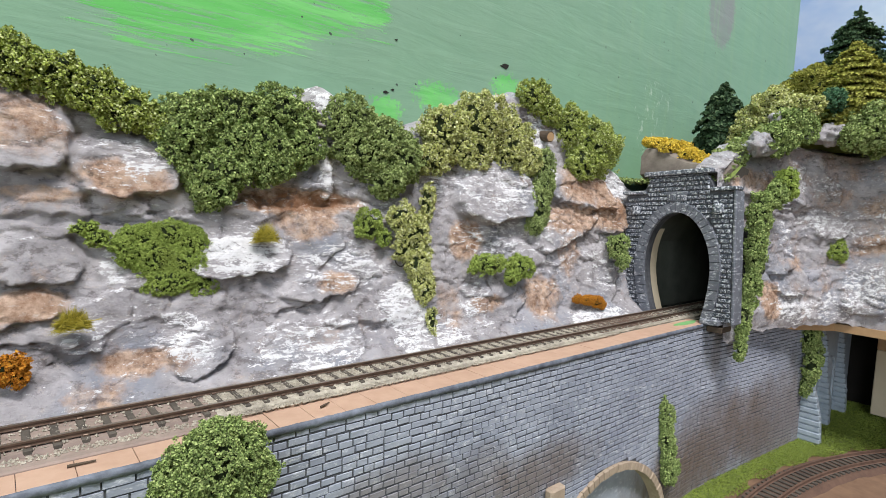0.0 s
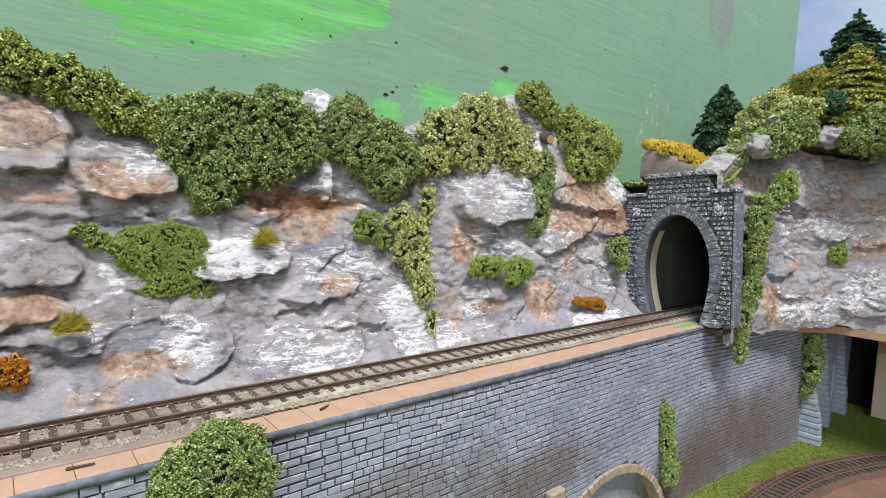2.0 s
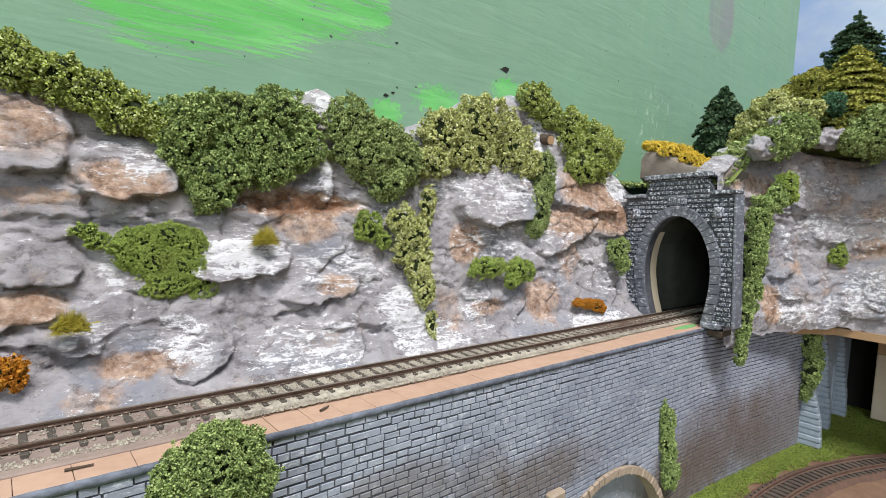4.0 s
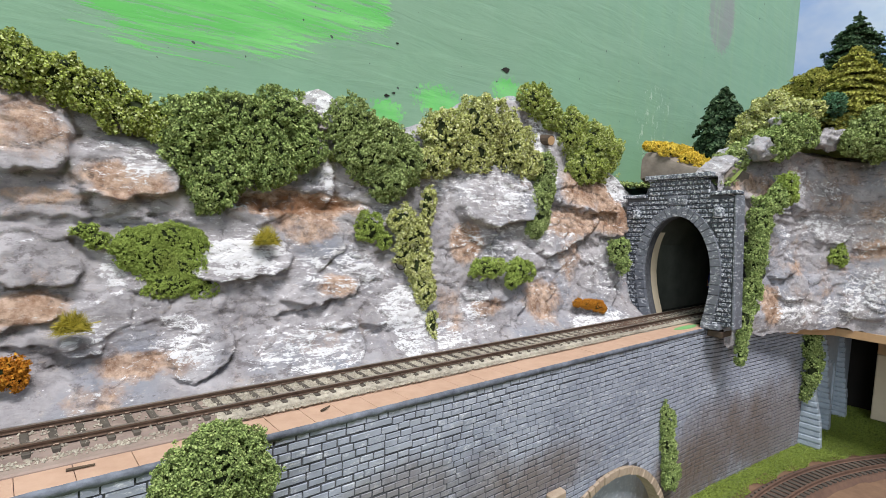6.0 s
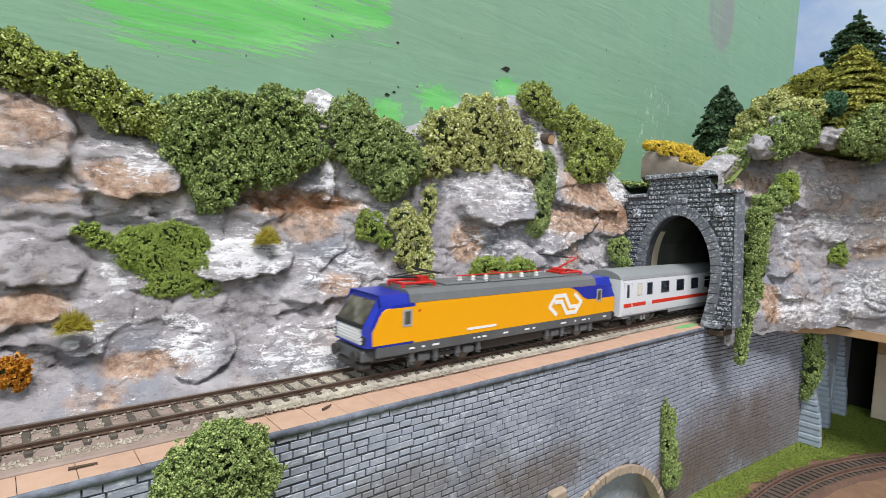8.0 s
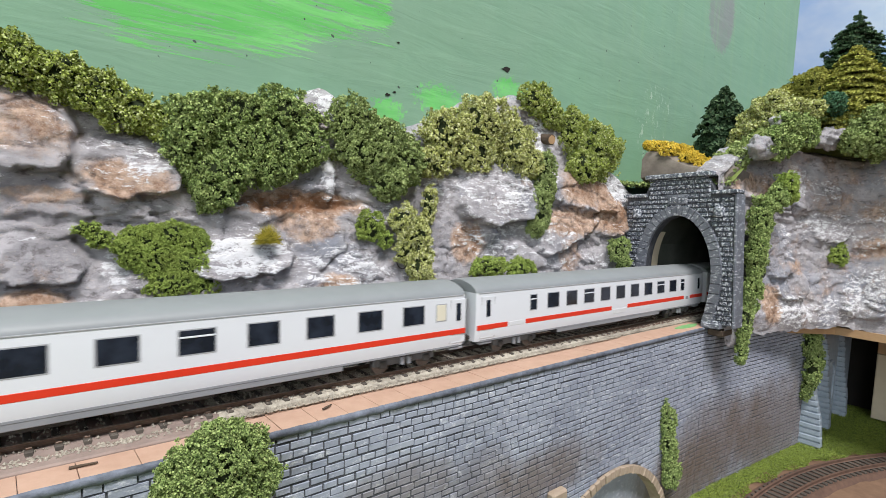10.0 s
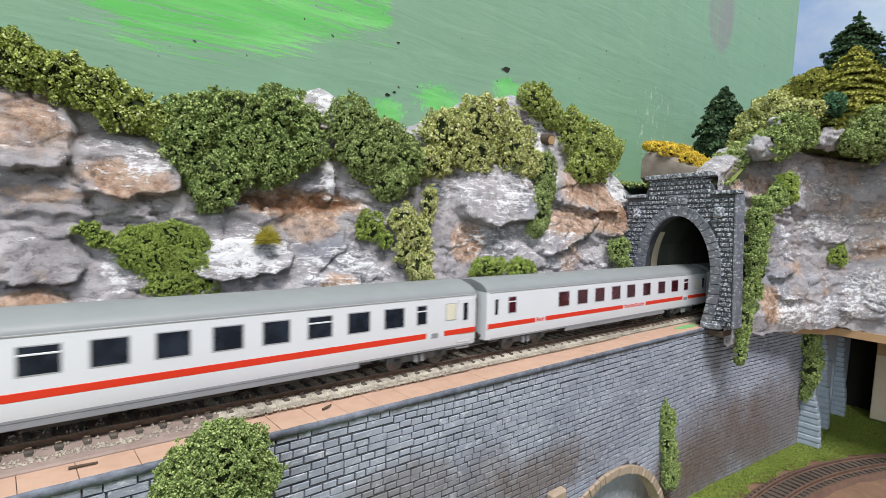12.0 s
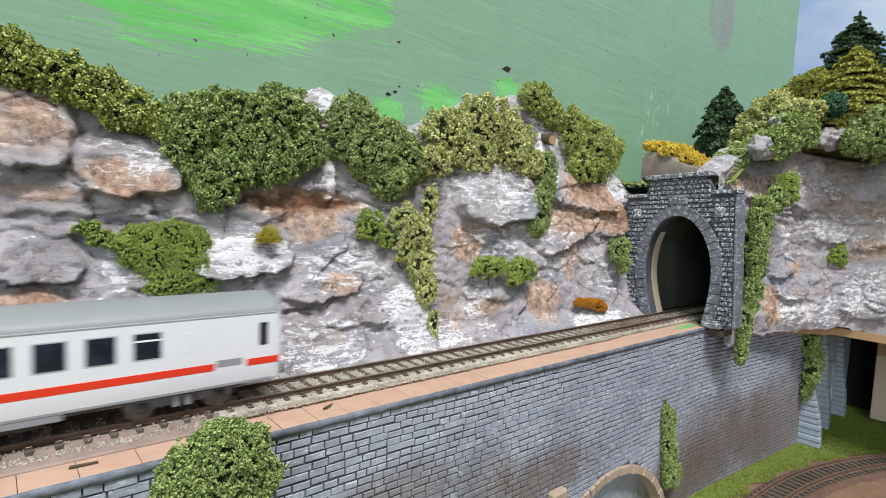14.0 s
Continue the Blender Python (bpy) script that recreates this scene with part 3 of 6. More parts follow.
def arc_track():
    root = tagged(holder("lower_track"), "rusty brown curved track on the lower level", "railway track", kind="structure")
    g = Geo()
    a0, a1 = radians(34), radians(125)
    for r in (LR - 4.9, LR + 4.9):
        sec = []
        for i in range(61):
            a = a0 + (a1 - a0) * i / 60
            c, s = math.cos(a), math.sin(a)
            sec.append([(LC[0] + c * (r + d), LC[1] + s * (r + d), z) for d, z in ((-0.9, -85.2), (-0.4, -84.8), (-0.5, -83.4), (0.5, -83.4), (0.4, -84.8), (0.9, -85.2))])
        g.loft(sec)
    g.make("rail", RUST, root)
    bed = []
    for i in range(61):
        a = a0 + (a1 - a0) * i / 60
        c, s = math.cos(a), math.sin(a)
        bed.append([(LC[0] + c * (LR + d), LC[1] + s * (LR + d), z) for d, z in ((-12, -89), (-9, -86.0), (9, -86.0), (12, -89))])
    Geo().loft(bed).make("track_bed", RUST, root)
    tie = Geo().box(-1.0, 1.0, -8.0, 8.0, -86.2, -85.1, 0.15).mesh("sleeper", SLEEPER)
    n = int((a1 - a0) * LR / 4.6)
    for i in range(n):
        a = a0 + (a1 - a0) * i / n
        ob = new("sleeper", tie)
        ob.parent = root
        ob.matrix_basis = pose(LC[0] * MM + math.cos(a) * LR * MM, LC[1] * MM + math.sin(a) * LR * MM, 0, 0, 0, math.degrees(a) - 90)
    return root


arc_track()


# ---- retaining wall: brick by brick ----
ARCH = (-74.0, -103.0, 49.0, 49.0)
KNEE = (2.0, -18.8)


def wall_y(x):
    return -20.6 + 1.8 * (x + 420) / 422.0 if x <= KNEE[0] else KNEE[1] - (x - KNEE[0]) * 0.096


def in_arch(x, z, grow=0.0):
    return ((x - ARCH[0]) / (ARCH[2] + grow)) ** 2 + ((z - ARCH[1]) / (ARCH[3] + grow)) ** 2 < 1.0


def retaining_wall():
    root = tagged(holder("retaining_wall"), "slate-blue painted brick retaining wall with soot and rust stains", "retaining wall", kind="structure")
    # core with the arched recess cut through its face
    arch = [(ARCH[0] + ARCH[2] * math.cos(a), ARCH[1] + ARCH[3] * math.sin(a)) for a in np.linspace(math.pi - 0.24, 0.24, 25)]
    outline = [(-430, -92), (arch[0][0], -92)] + arch + [(arch[-1][0], -92), (KNEE[0], -92), (KNEE[0], -3.6), (-430, -3.6)]
    g = Geo()
    n = len(outline)
    for o in (0.32, 7.0):
        g.add([(x, wall_y(x) + o, z) for x, z in outline], [tuple(range(n))])
    g.add([(x, wall_y(x) + 0.32, z) for x, z in outline] + [(x, wall_y(x) + 7.0, z) for x, z in outline],
          [(i, (i + 1) % n, (i + 1) % n + n, i + n) for i in range(n)])
    x1 = 120.0
    g.prism([(KNEE[0], KNEE[1] + 0.32), (x1, wall_y(x1) + 0.32), (x1, wall_y(x1) + 7), (KNEE[0], KNEE[1] + 7)], "z", -92, -5)
    g.make("wall_core", MORTAR, root)
    Geo().box(-130, -18, -14.5, -12.5, -92, -40).make("recess_back", BRICK, root)
    rnd = random.Random(4)
    near, rest, h = [], Geo(), 2.02
    for r in range(42):
        zr = -4.4 - h * (r + 1)
        x = -430.0 + rnd.uniform(0, 6)
        while x < x1 - 1:
            w = rnd.uniform(3.0, 5.6) if rnd.random() < 0.93 else rnd.uniform(6.5, 10)
            z0 = zr + 0.8 * noise.noise(Vector((x * 0.022, zr * 0.05, 2.0))) + rnd.uniform(-0.13, 0.13)
            if x < KNEE[0] < x + w:
                w = KNEE[0] - x
            w = min(w, x1 - x)
            cx, cz = x + w / 2, z0 + h / 2
            if w > 1.0 and not in_arch(cx, cz, 1.5):
                j = rnd.uniform(0.03, 0.13)
                a0, a1, b0, b1 = x + j, x + w - j, z0 + rnd.uniform(0.06, 0.22), z0 + h - rnd.uniform(0.04, 0.16)
                out = rnd.uniform(-0.12, 0.06)
                t = [rnd.uniform(-0.05, 0.05) for _ in range(4)]
                verts = [(a0, wall_y(a0) + 0.8, b0), (a1, wall_y(a1) + 0.8, b0), (a1, wall_y(a1) + 0.8, b1), (a0, wall_y(a0) + 0.8, b1)]
                e = rnd.uniform(0.12, 0.26)
                verts += [(a0 + e, wall_y(a0) - out + t[0], b0 + e), (a1 - e, wall_y(a1) - out + t[1], b0 + e), (a1 - e, wall_y(a1) - out + t[2], b1 - e), (a0 + e, wall_y(a0) - out + t[3], b1 - e)]
                faces = [(4, 5, 6, 7), (0, 1, 5, 4), (1, 2, 6, 5), (2, 3, 7, 6), (3, 0, 4, 7)]
                if -205 < x < -130 and r < 26 and len(near) < 300:
                    near.append((verts, faces))
                else:
                    rest.add(verts, faces)
            x += w
    tagged(rest.make("brickwork", BRICK, root), kind="stuff")
    return root, near


def voussoirs(root, cx, cz, rx, rz, thick, y0, y1, a0, a1, count, mat, name):
    """Wedge stones round an elliptical arch; y0 is the front."""
    for i in range(count):
        b0, b1 = a0 + (a1 - a0) * (i + 0.05) / count, a0 + (a1 - a0) * (i + 0.95) / count
        pts = []
        for b, k in ((b0, 0), (b1, 0), (b1, 1), (b0, 1)):
            pts.append((cx + (rx + k * thick) * math.cos(b), cz + (rz + k * thick) * math.sin(b)))
        mid = (sum(p[0] for p in pts) / 4, sum(p[1] for p in pts) / 4)
        front = [(mid[0] + (p[0] - mid[0]) * 0.88, mid[1] + (p[1] - mid[1]) * 0.88) for p in pts]
        g = Geo()
        yy = y0 - 0.15 * ((i * 7) % 3)
        g.add([(p[0], y1, p[1]) for p in pts] + [(p[0], yy + 0.35, p[1]) for p in pts] + [(p[0], yy, p[1]) for p in front],
              [(0, 3, 2, 1), (0, 1, 5, 4), (1, 2, 6, 5), (2, 3, 7, 6), (3, 0, 4, 7), (4, 5, 9, 8), (5, 6, 10, 9), (6, 7, 11, 10), (7, 4, 8, 11), (8, 9, 10, 11)])
        g.make(name, mat, root)


WALL, NEAR_BRICKS = retaining_wall()
voussoirs(WALL, ARCH[0], ARCH[1], ARCH[2] - 2.2, ARCH[3] - 2.2, 3.4, wall_y(ARCH[0]) - 1.0, wall_y(ARCH[0]) + 5, 0.24, math.pi - 0.24, 38, TANSTONE, "arch_stone")

Geo().box(-118, -110, -23.5, -20, -92, -47.5, 0.8).make("pilaster", TANSTONE, WALL, "tan stone pilaster")

# rough dark kerb along the wall's top
g = Geo()
sec = []
rk_ = random.Random(8)
for i in range(330):
    x = -430 + i * 1.33
    if x > 5:
        break
    y = wall_y(x)
    d = [rk_.uniform(-0.16, 0.16) for _ in range(4)]
    sec.append([(x, y + 3, -5.2), (x, y - 0.35 + d[0], -4.7 + d[1]), (x, y - 0.45 + d[2], -3.4), (x, y + 0.1 + d[1], -2.9 + 0.5 * d[3]), (x, y + 0.9, -3.2)])
tagged(g.loft(sec).make("kerb", KERB, smooth=True), "rough slate-painted edge along the top of the wall", "kerb", kind="structure")

# ledge of terracotta boards between wall and track
LEDGE = tagged(holder("ledge"), "terracotta-coloured board ledge cut into slabs beside the track", "ledge", kind="structure")
rl = random.Random(5)
x = -430.0
while x < 4:
    w = rl.uniform(8.2, 10.5) if x < -135 else rl.uniform(18, 30)
    w = min(w, 5 - x)
    y0 = wall_y(x) + 0.35
    dz = rl.uniform(-0.05, 0.06)
    g = Geo().box(x + 0.05, x + w - 0.05, y0, -8.3, -5.0, -2.95 + dz, 0.09)
    g.make("slab", BOARD, LEDGE)
    x += w
tagged(Geo().box(-430, 10, -16.5, 24, -9.0, -3.7).make("track_base", BED), "brown base under the track bed", "track base", kind="structure")


tagged(Geo().box(-430, -226, -12.4, -7.5, -3.6, -2.3, 0.35).make("plaster_strip", PLASTER), "smeared pinkish-brown plaster strip beside the track", "plaster strip", kind="structure")


# ---- upper line ----
def track():
    root = tagged(holder("railway_track"), "weathered single railway track on cream ballast", "railway track", kind="structure")
    prof = [(-0.6, -1.05), (-0.25, -0.9), (-0.25, -0.5), (-0.42, -0.35), (-0.42, 0.0), (0.42, 0.0), (0.42, -0.35), (0.25, -0.5), (0.25, -0.9), (0.6, -1.05)]
    for y in (-5.0, 5.0):
        r = Geo().prism([(y + a, b) for a, b in prof], "x", -1500, 1950).make("rail", RAIL, root, "brown weathered rail")
        Geo().prism([(y - 0.36, 0.0), (y + 0.36, 0.0), (y + 0.36, 0.06), (y - 0.36, 0.06)], "x", -1500, 1950).make("rail_head", RAILTOP, r, "worn bright rail head")
    rs_ = random.Random(12)
    spill = Geo()
    for _ in range(1500):
        x, y, q = rs_.gauss(-38, 17), rs_.uniform(-8.5, 8.5), rs_.uniform(0.2, 0.5)
        spill.add([(x - q, y, -1.15), (x + q, y - q * 0.6, -1.1), (x + 0.3 * q, y + q, -1.2), (x, y, -0.8)], [(0, 1, 3), (1, 2, 3), (2, 0, 3)])
    tagged(spill.make("rust_grains", RUST, root, "rust-brown grains spilt on the track"), kind="stuff")
    tie = Geo().box(-0.75, 0.75, -7.4, 7.4, -3.2, -1.05, 0.18).mesh("sleeper", SLEEPER)
    chair = Geo()
    for y in (-5.0, 5.0):
        for d in (-1.0, 1.0):
            chair.box(-0.55, 0.55, y + d - 0.35, y + d + 0.35, -1.1, -0.6, 0.1)
    chair_mesh = chair.mesh("rail_chair", RAIL)
    rt = random.Random(2)
    x = -300.0
    while x < 60:
        for name, me in (("sleeper", tie), ("rail_chair", chair_mesh)):
            ob = new(name, me)
            ob.parent = root
            ob.location = (x * MM, 0, 0)
        x += 4.6 + rt.uniform(-0.15, 0.15)
    far = Geo()
    x = -1495.0
    while x < -303:
        far.box(x - 0.95, x + 0.95, -8, 8, -3.2, -1.05)
        x += 4.6
    tagged(far.make("sleepers_beyond", SLEEPER, root), kind="stuff")
    # ballast: grains lying in the cribs and along the shoulder
    Geo().prism([(-9.8, -3.7), (-8.4, -2.5), (-7.2, -1.35), (8.2, -1.35), (9.8, -3.7)], "x", -224, 60).make("ballast_bed", BALLAST, root)
    Geo().prism([(-8.6, -3.7), (-7.6, -2.5), (-7.2, -1.45), (8.2, -1.45), (9.8, -3.7)], "x", -430, -224).make("smeared_bed", PLASTER, root, "pinkish plaster smeared between the sleepers")
    g = Geo()
    rb = random.Random(3)
    base = [(1, 0, 0), (-0.8, 0.5, 0), (-0.3, -0.9, 0), (0.1, 0.1, 0.9), (0, 0, -0.8)]
    fc = [(0, 1, 3), (1, 2, 3), (2, 0, 3), (1, 0, 4), (2, 1, 4), (0, 2, 4)]
    for _ in range(19000):
        x = -275 + 330 * rb.random() ** 1.2
        if x < -224 and rb.random() < 0.75:
            continue
        k = rb.random()
        if k < 0.45:
            y = rb.uniform(-10.2, -7.6) if x < -60 else rb.uniform(-9.0, -7.8)
        else:
            y = rb.uniform(-8.0, 10.5)
        z = -1.28 if abs(y) < 7.2 else -2.2
        s = rb.uniform(0.22, 0.5)
        a = rb.uniform(0, 6.28)
        c, sn = math.cos(a), math.sin(a)
        g.add([(x + s * (c * p[0] - sn * p[1]), y + s * (sn * p[0] + c * p[1]), z + s * p[2]) for p in base], fc)
    tagged(g.make("ballast_grains", BALLAST, root), kind="stuff")
    return root


track()


# ---- tunnel portal ----
PC = -2.4
# the moulding stands a little out of plumb
LEAN = pose(0, -0.0012, 0, -3.4, 0, 0)


def portal_half(z):
    """Half the opening's width at a height: a horseshoe."""
    if z >= 22:
        return 17.0 * math.sqrt(max(0.0, 1 - ((z - 22) / 28.0) ** 2))
    return 17.0 - 4.2 * ((22 - z) / 24.0) ** 1.7


def portal():
    root = tagged(holder("tunnel_portal"), "dark slate brick tunnel portal with a horseshoe arch, edges dry-brushed white", "tunnel portal")
    inner = [(PC - portal_half(z), z) for z in np.linspace(-3, 49.9, 30)] + [(PC, 50)] + [(PC + portal_half(z), z) for z in np.linspace(49.9, -3, 30)]
    outer = [(PC - 26.8, -3), (PC - 26.8, 60), (PC - 16, 60), (PC - 16, 69), (PC + 16, 69), (PC + 16, 60), (PC + 28.5, 60), (PC + 28.5, -3)]
    # body: thin slab with the opening cut out, built as two mirrored rings of quads
    g = Geo()
    m = len(inner)
    ring_o = []
    for y, z in inner:
        a = math.atan2(z - 25, y - PC)
        best = None
        for (p, q) in zip(outer, outer[1:]):
            dx, dz = math.cos(a), math.sin(a)
            ex, ez = q[0] - p[0], q[1] - p[1]
            det = dx * -ez + dz * ex
            if abs(det) < 1e-9:
                continue
            t = ((p[0] - PC) * -ez + (p[1] - 25) * ex) / det
            u = (dx * (p[1] - 25) - dz * (p[0] - PC)) / det
            if t > 0 and -1e-6 <= u <= 1 + 1e-6 and (best is None or t < best):
                best = t
        ring_o.append((PC + math.cos(a) * best, 25 + math.sin(a) * best) if best else (y + (-8 if y < PC else 8), -3))
    for (xf, xb) in ((0.9, 6.5),):
        v = [(xf, y, z) for y, z in inner] + [(xf, y, z) for y, z in ring_o] + [(xb, y, z) for y, z in inner] + [(xb, y, z) for y, z in ring_o]
        f = []
        for i in range(m - 1):
            f += [(i, i + 1, m + i + 1, m + i), (2 * m + i, 3 * m + i, 3 * m + i + 1, 2 * m + i + 1), (i, 2 * m + i, 2 * m + i + 1, i + 1), (m + i, m + i + 1, 3 * m + i + 1, 3 * m + i)]
        g.add(v, f)
    g.make("portal_body", MORTAR, root)
    rp = random.Random(6)
    # stone courses on the face
    z = -2.6
    while z < 68.5:
        h = 2.35
        y0, y1 = (PC - 26.6, PC + 28.3) if z + h < 60.2 else (PC - 15.8, PC + 15.8)
        y = y0 + (0 if z % 2 else 0) - rp.uniform(0, 2.5)
        while y < y1:
            w = rp.uniform(2.6, 4.3)
            a, b = max(y, y0), min(y + w, y1)
            cy, cz = (a + b) / 2, z + h / 2
            d = 2.2
            hit_arch = False
            for ty in (a, b, cy):
                for tz in (z, z + h):
                    if tz >= 22:
                        hit_arch |= ((ty - PC) / (17 + d)) ** 2 + ((tz - 22) / (28 + d)) ** 2 < 1
                    else:
                        hit_arch |= abs(ty - PC) < portal_half(tz) + d
            if b - a > 1.2 and not hit_arch:
                e, o = 0.42, rp.uniform(-0.15, 0.45)
                top = min(z + h, 60 if y1 > PC + 20 else 69)
                vv = [(1.0, a + 0.12, z + 0.2), (1.0, b - 0.12, z + 0.2), (1.0, b - 0.12, top - 0.2), (1.0, a + 0.12, top - 0.2)]
                vv += [(-o, a + 0.12 + e, z + 0.2 + e), (-o, b - 0.12 - e, z + 0.2 + e), (-o, b - 0.12 - e, top - 0.2 - e), (-o, a + 0.12 + e, top - 0.2 - e)]
                Geo().add(vv, [(4, 5, 6, 7), (0, 1, 5, 4), (1, 2, 6, 5), (2, 3, 7, 6), (3, 0, 4, 7)]).make("stone", PORTAL, root)
            y += w
        z += h
    # arch ring of wedge stones, front proud of the face
    steps = [(PC + portal_half(zz), zz) for zz in np.linspace(-2, 22, 6)] + [(PC + 17 * math.cos(t), 22 + 28 * math.sin(t)) for t in np.linspace(0, math.pi, 25)[1:-1]] + [(PC - portal_half(zz), zz) for zz in np.linspace(22, -2, 6)]
    for (p, q) in zip(steps, steps[1:]):
        def out(pt):
            if pt[1] > 22:
                n = Vector(((pt[0] - PC) / 17 ** 2, (pt[1] - 22) / 28 ** 2)).normalized()
            else:
                n = Vector((1 if pt[0] > PC else -1, 0))
            return (pt[0] + n.x * 5.2, pt[1] + n.y * 5.2)
        quad = [p, q, out(q), out(p)]
        mid = (sum(t[0] for t in quad) / 4, sum(t[1] for t in quad) / 4)
        small = [(mid[0] + (t[0] - mid[0]) * 0.9, mid[1] + (t[1] - mid[1]) * 0.9) for t in quad]
        quad = [(mid[0] + (t[0] - mid[0]) * 0.97, mid[1] + (t[1] - mid[1]) * 0.97) for t in quad]
        o = rp.uniform(-0.1, 0.1)
        Geo().add([(4.0, *t) for t in quad] + [(-0.5 + o, *t) for t in quad] + [(-1.0 + o, *t) for t in small],
                  [(3, 2, 1, 0), (0, 1, 5, 4), (1, 2, 6, 5), (2, 3, 7, 6), (3, 0, 4, 7), (4, 5, 9, 8), (5, 6, 10, 9), (6, 7, 11, 10), (7, 4, 8, 11), (8, 9, 10, 11)]).make("arch_stone", ARCHSTONE, root)
    # copings, corbels and the outer pier
    Geo().box(-1.6, 7.2, PC - 17, PC + 17, 69, 71.2, 0.35).make("coping", PORTAL, root)
    Geo().box(-1.4, 7.0, PC - 28.6, PC - 16.4, 60, 61.8, 0.35).make("coping", PORTAL, root)
    Geo().box(-1.4, 7.0, PC + 16.4, PC + 29.5, 60, 61.8, 0.35).make("coping", PORTAL, root)
    Geo().box(-0.3, 9.0, PC - 28.3, PC - 26.9, -3.4, 60, 0.4).make("pier", ARCHSTONE, root)
    for y in (PC - 20.5, PC + 21.5):
        Geo().box(-2.6, 1.0, y - 2.2, y + 2.2, 49, 54, 0.8).make("corbel", PORTAL, root)
    Geo().box(-2.0, 8.0, PC - 22.5, PC - 13.2, -4.2, -1.5, 0.5).make("plinth", ARCHSTONE, root)
    plate = Geo().box(-0.9, 0.6, PC - 5.0, PC + 5.0, 55.6, 60.6, 0.3).make("date_plate", ARCHSTONE, root, "small dark plate with worn raised figures")
    for k in range(4):
        Geo().box(-1.2, -0.8, PC - 3.9 + 2.1 * k, PC - 2.6 + 2.1 * k, 56.6, 59.6, 0.1).make("figure", PORTAL, plate)
    root.matrix_basis = LEAN
    return root


portal()
tagged(Geo().box(0, 11, -27.0, -20.0, -6.4, -3.6, 0.3).make("timber_block", BARK), "brown timber block under the portal's pier", "timber block")


# tunnel lining: a tube that carries the line through the hill, its shade put into the colour
def tunnel():
    g = Geo()
    inner = [(PC - 20, -3.8), (PC - 20, 34), (PC - 12, 50), (PC + 12, 50), (PC + 22, 34), (PC + 22, -3.8)]
    outer = [(PC - 23, -6), (PC - 23, 36), (PC - 13, 53), (PC + 13, 53), (PC + 25, 36), (PC + 25, -6)]
    n = len(inner)
    v = [(x, y, z) for x in (6.6, 1960) for r in (inner, outer) for y, z in r]
    f = []
    for i in range(n):
        j = (i + 1) % n
        f += [(i, j, 2 * n + j, 2 * n + i), (n + i, 3 * n + i, 3 * n + j, n + j), (i, n + i, n + j, j)]
    g.slot = 0
    g.add(v, f)
    # +y wall paler: light coming in at the mouth is put into its colour
    g.m[3 * 3] = g.m[3 * 4] = 1
    g.add([(1960, y, z) for y, z in outer], [tuple(range(n))])
    tagged(g.make("tunnel_lining", [SHADED_LINING, LIT_LINING]), "railway tunnel lining, coloured near black for shade, one wall paler", "tunnel", kind="structure")
    sec = []
    for z in np.linspace(-3, 42, 14):
        y = PC + (17.4 * math.sqrt(max(0.05, 1 - ((z - 22) / 30) ** 2)) if z > 22 else portal_half(z) + 0.6)
        sec.append([(6.6, y - 0.4, z), (13, y - 0.4, z), (13, y + 3, z), (6.6, y + 3, z)])
    rib = tagged(Geo().loft(sec).make("tunnel_rib", CREAM), "cream card rib inside the tunnel mouth", "tunnel rib")
    rib.matrix_basis = LEAN


tunnel()

# deck under the overhanging cliff, a board coloured as dark as the shade beneath, far card walls
g = Geo().prism([(9, -18), (42, -18), (88, -26), (113, -45), (113, -95), (110, -172), (330, -172), (330, 20), (9, 20)], "z", -14.5, -10.0)
tagged(g.make("upper_deck", WOOD), "plywood deck carrying the upper hillside, its edge bare", "deck", kind="structure")
tagged(Geo().box(240, 246, -200, 49, -88, -12.6).make("shade_board_under_deck", DARK), "near-black board put in for the shade under the deck", "wall", kind="structure")
tagged(Geo().box(206, 212, -90, -49, -84, -38, 0.5).make("card_block", CREAM), "cream card building block standing under the deck", "card block")


tagged(Geo().box(206, 212, -92, -49, -37.8, -14.6, 0.4).make("support_board", WOOD), "brown plywood board standing between card block and deck", "board")

# pale moulded wall with buttresses beyond the corner
def buttress_wall():
    root = tagged(holder("buttressed_wall"), "pale blue moulded wall with arched niches and stepped buttresses", "buttress wall", kind="structure")
    Geo().box(120.5, 238, -27.5, -22, -88.5, -13).make("wall_face", PLASTIC_WALL, root)
    for x, d in ((121, 14), (163, 8), (203, 8)):
        sec = [[(x + 0.3 * i, -27 - w, z), (x + 7, -27 - w, z), (x + 7, -26, z), (x + 0.3 * i, -26, z)] for i, (w, z) in enumerate(((d, -89), (d * 0.9, -72), (d * 0.6, -55), (d * 0.45, -38), (1, -22)))]
        Geo().loft(sec).make("buttress", PLASTIC_WALL, root)
        for k in range(17):
            z = -87 + 3.6 * k
            w = np.interp(z, [-89, -72, -55, -38, -22], [d, d * 0.9, d * 0.6, d * 0.45, 1])
            Geo().box(x - 0.5 - 0.35 * (k % 2), x + 2.6, -27.6 - w - 0.4 * (k % 2), -26.4, z, z + 2.9, 0.4).make("quoin", PLASTIC_WALL, root)
    for x in (145, 186):
        voussoirs(root, x, -56, 9, 9, 2.4, -28.6, -26, 0, math.pi, 9, PLASTIC_WALL, "niche_stone")
        for s in (-1, 1):
            Geo().box(x + s * 10.2 - 1.2, x + s * 10.2 + 1.2, -28.6, -27, -88, -56, 0.3).make("niche_jamb", PLASTIC_WALL, root)
    return root


buttress_wall()


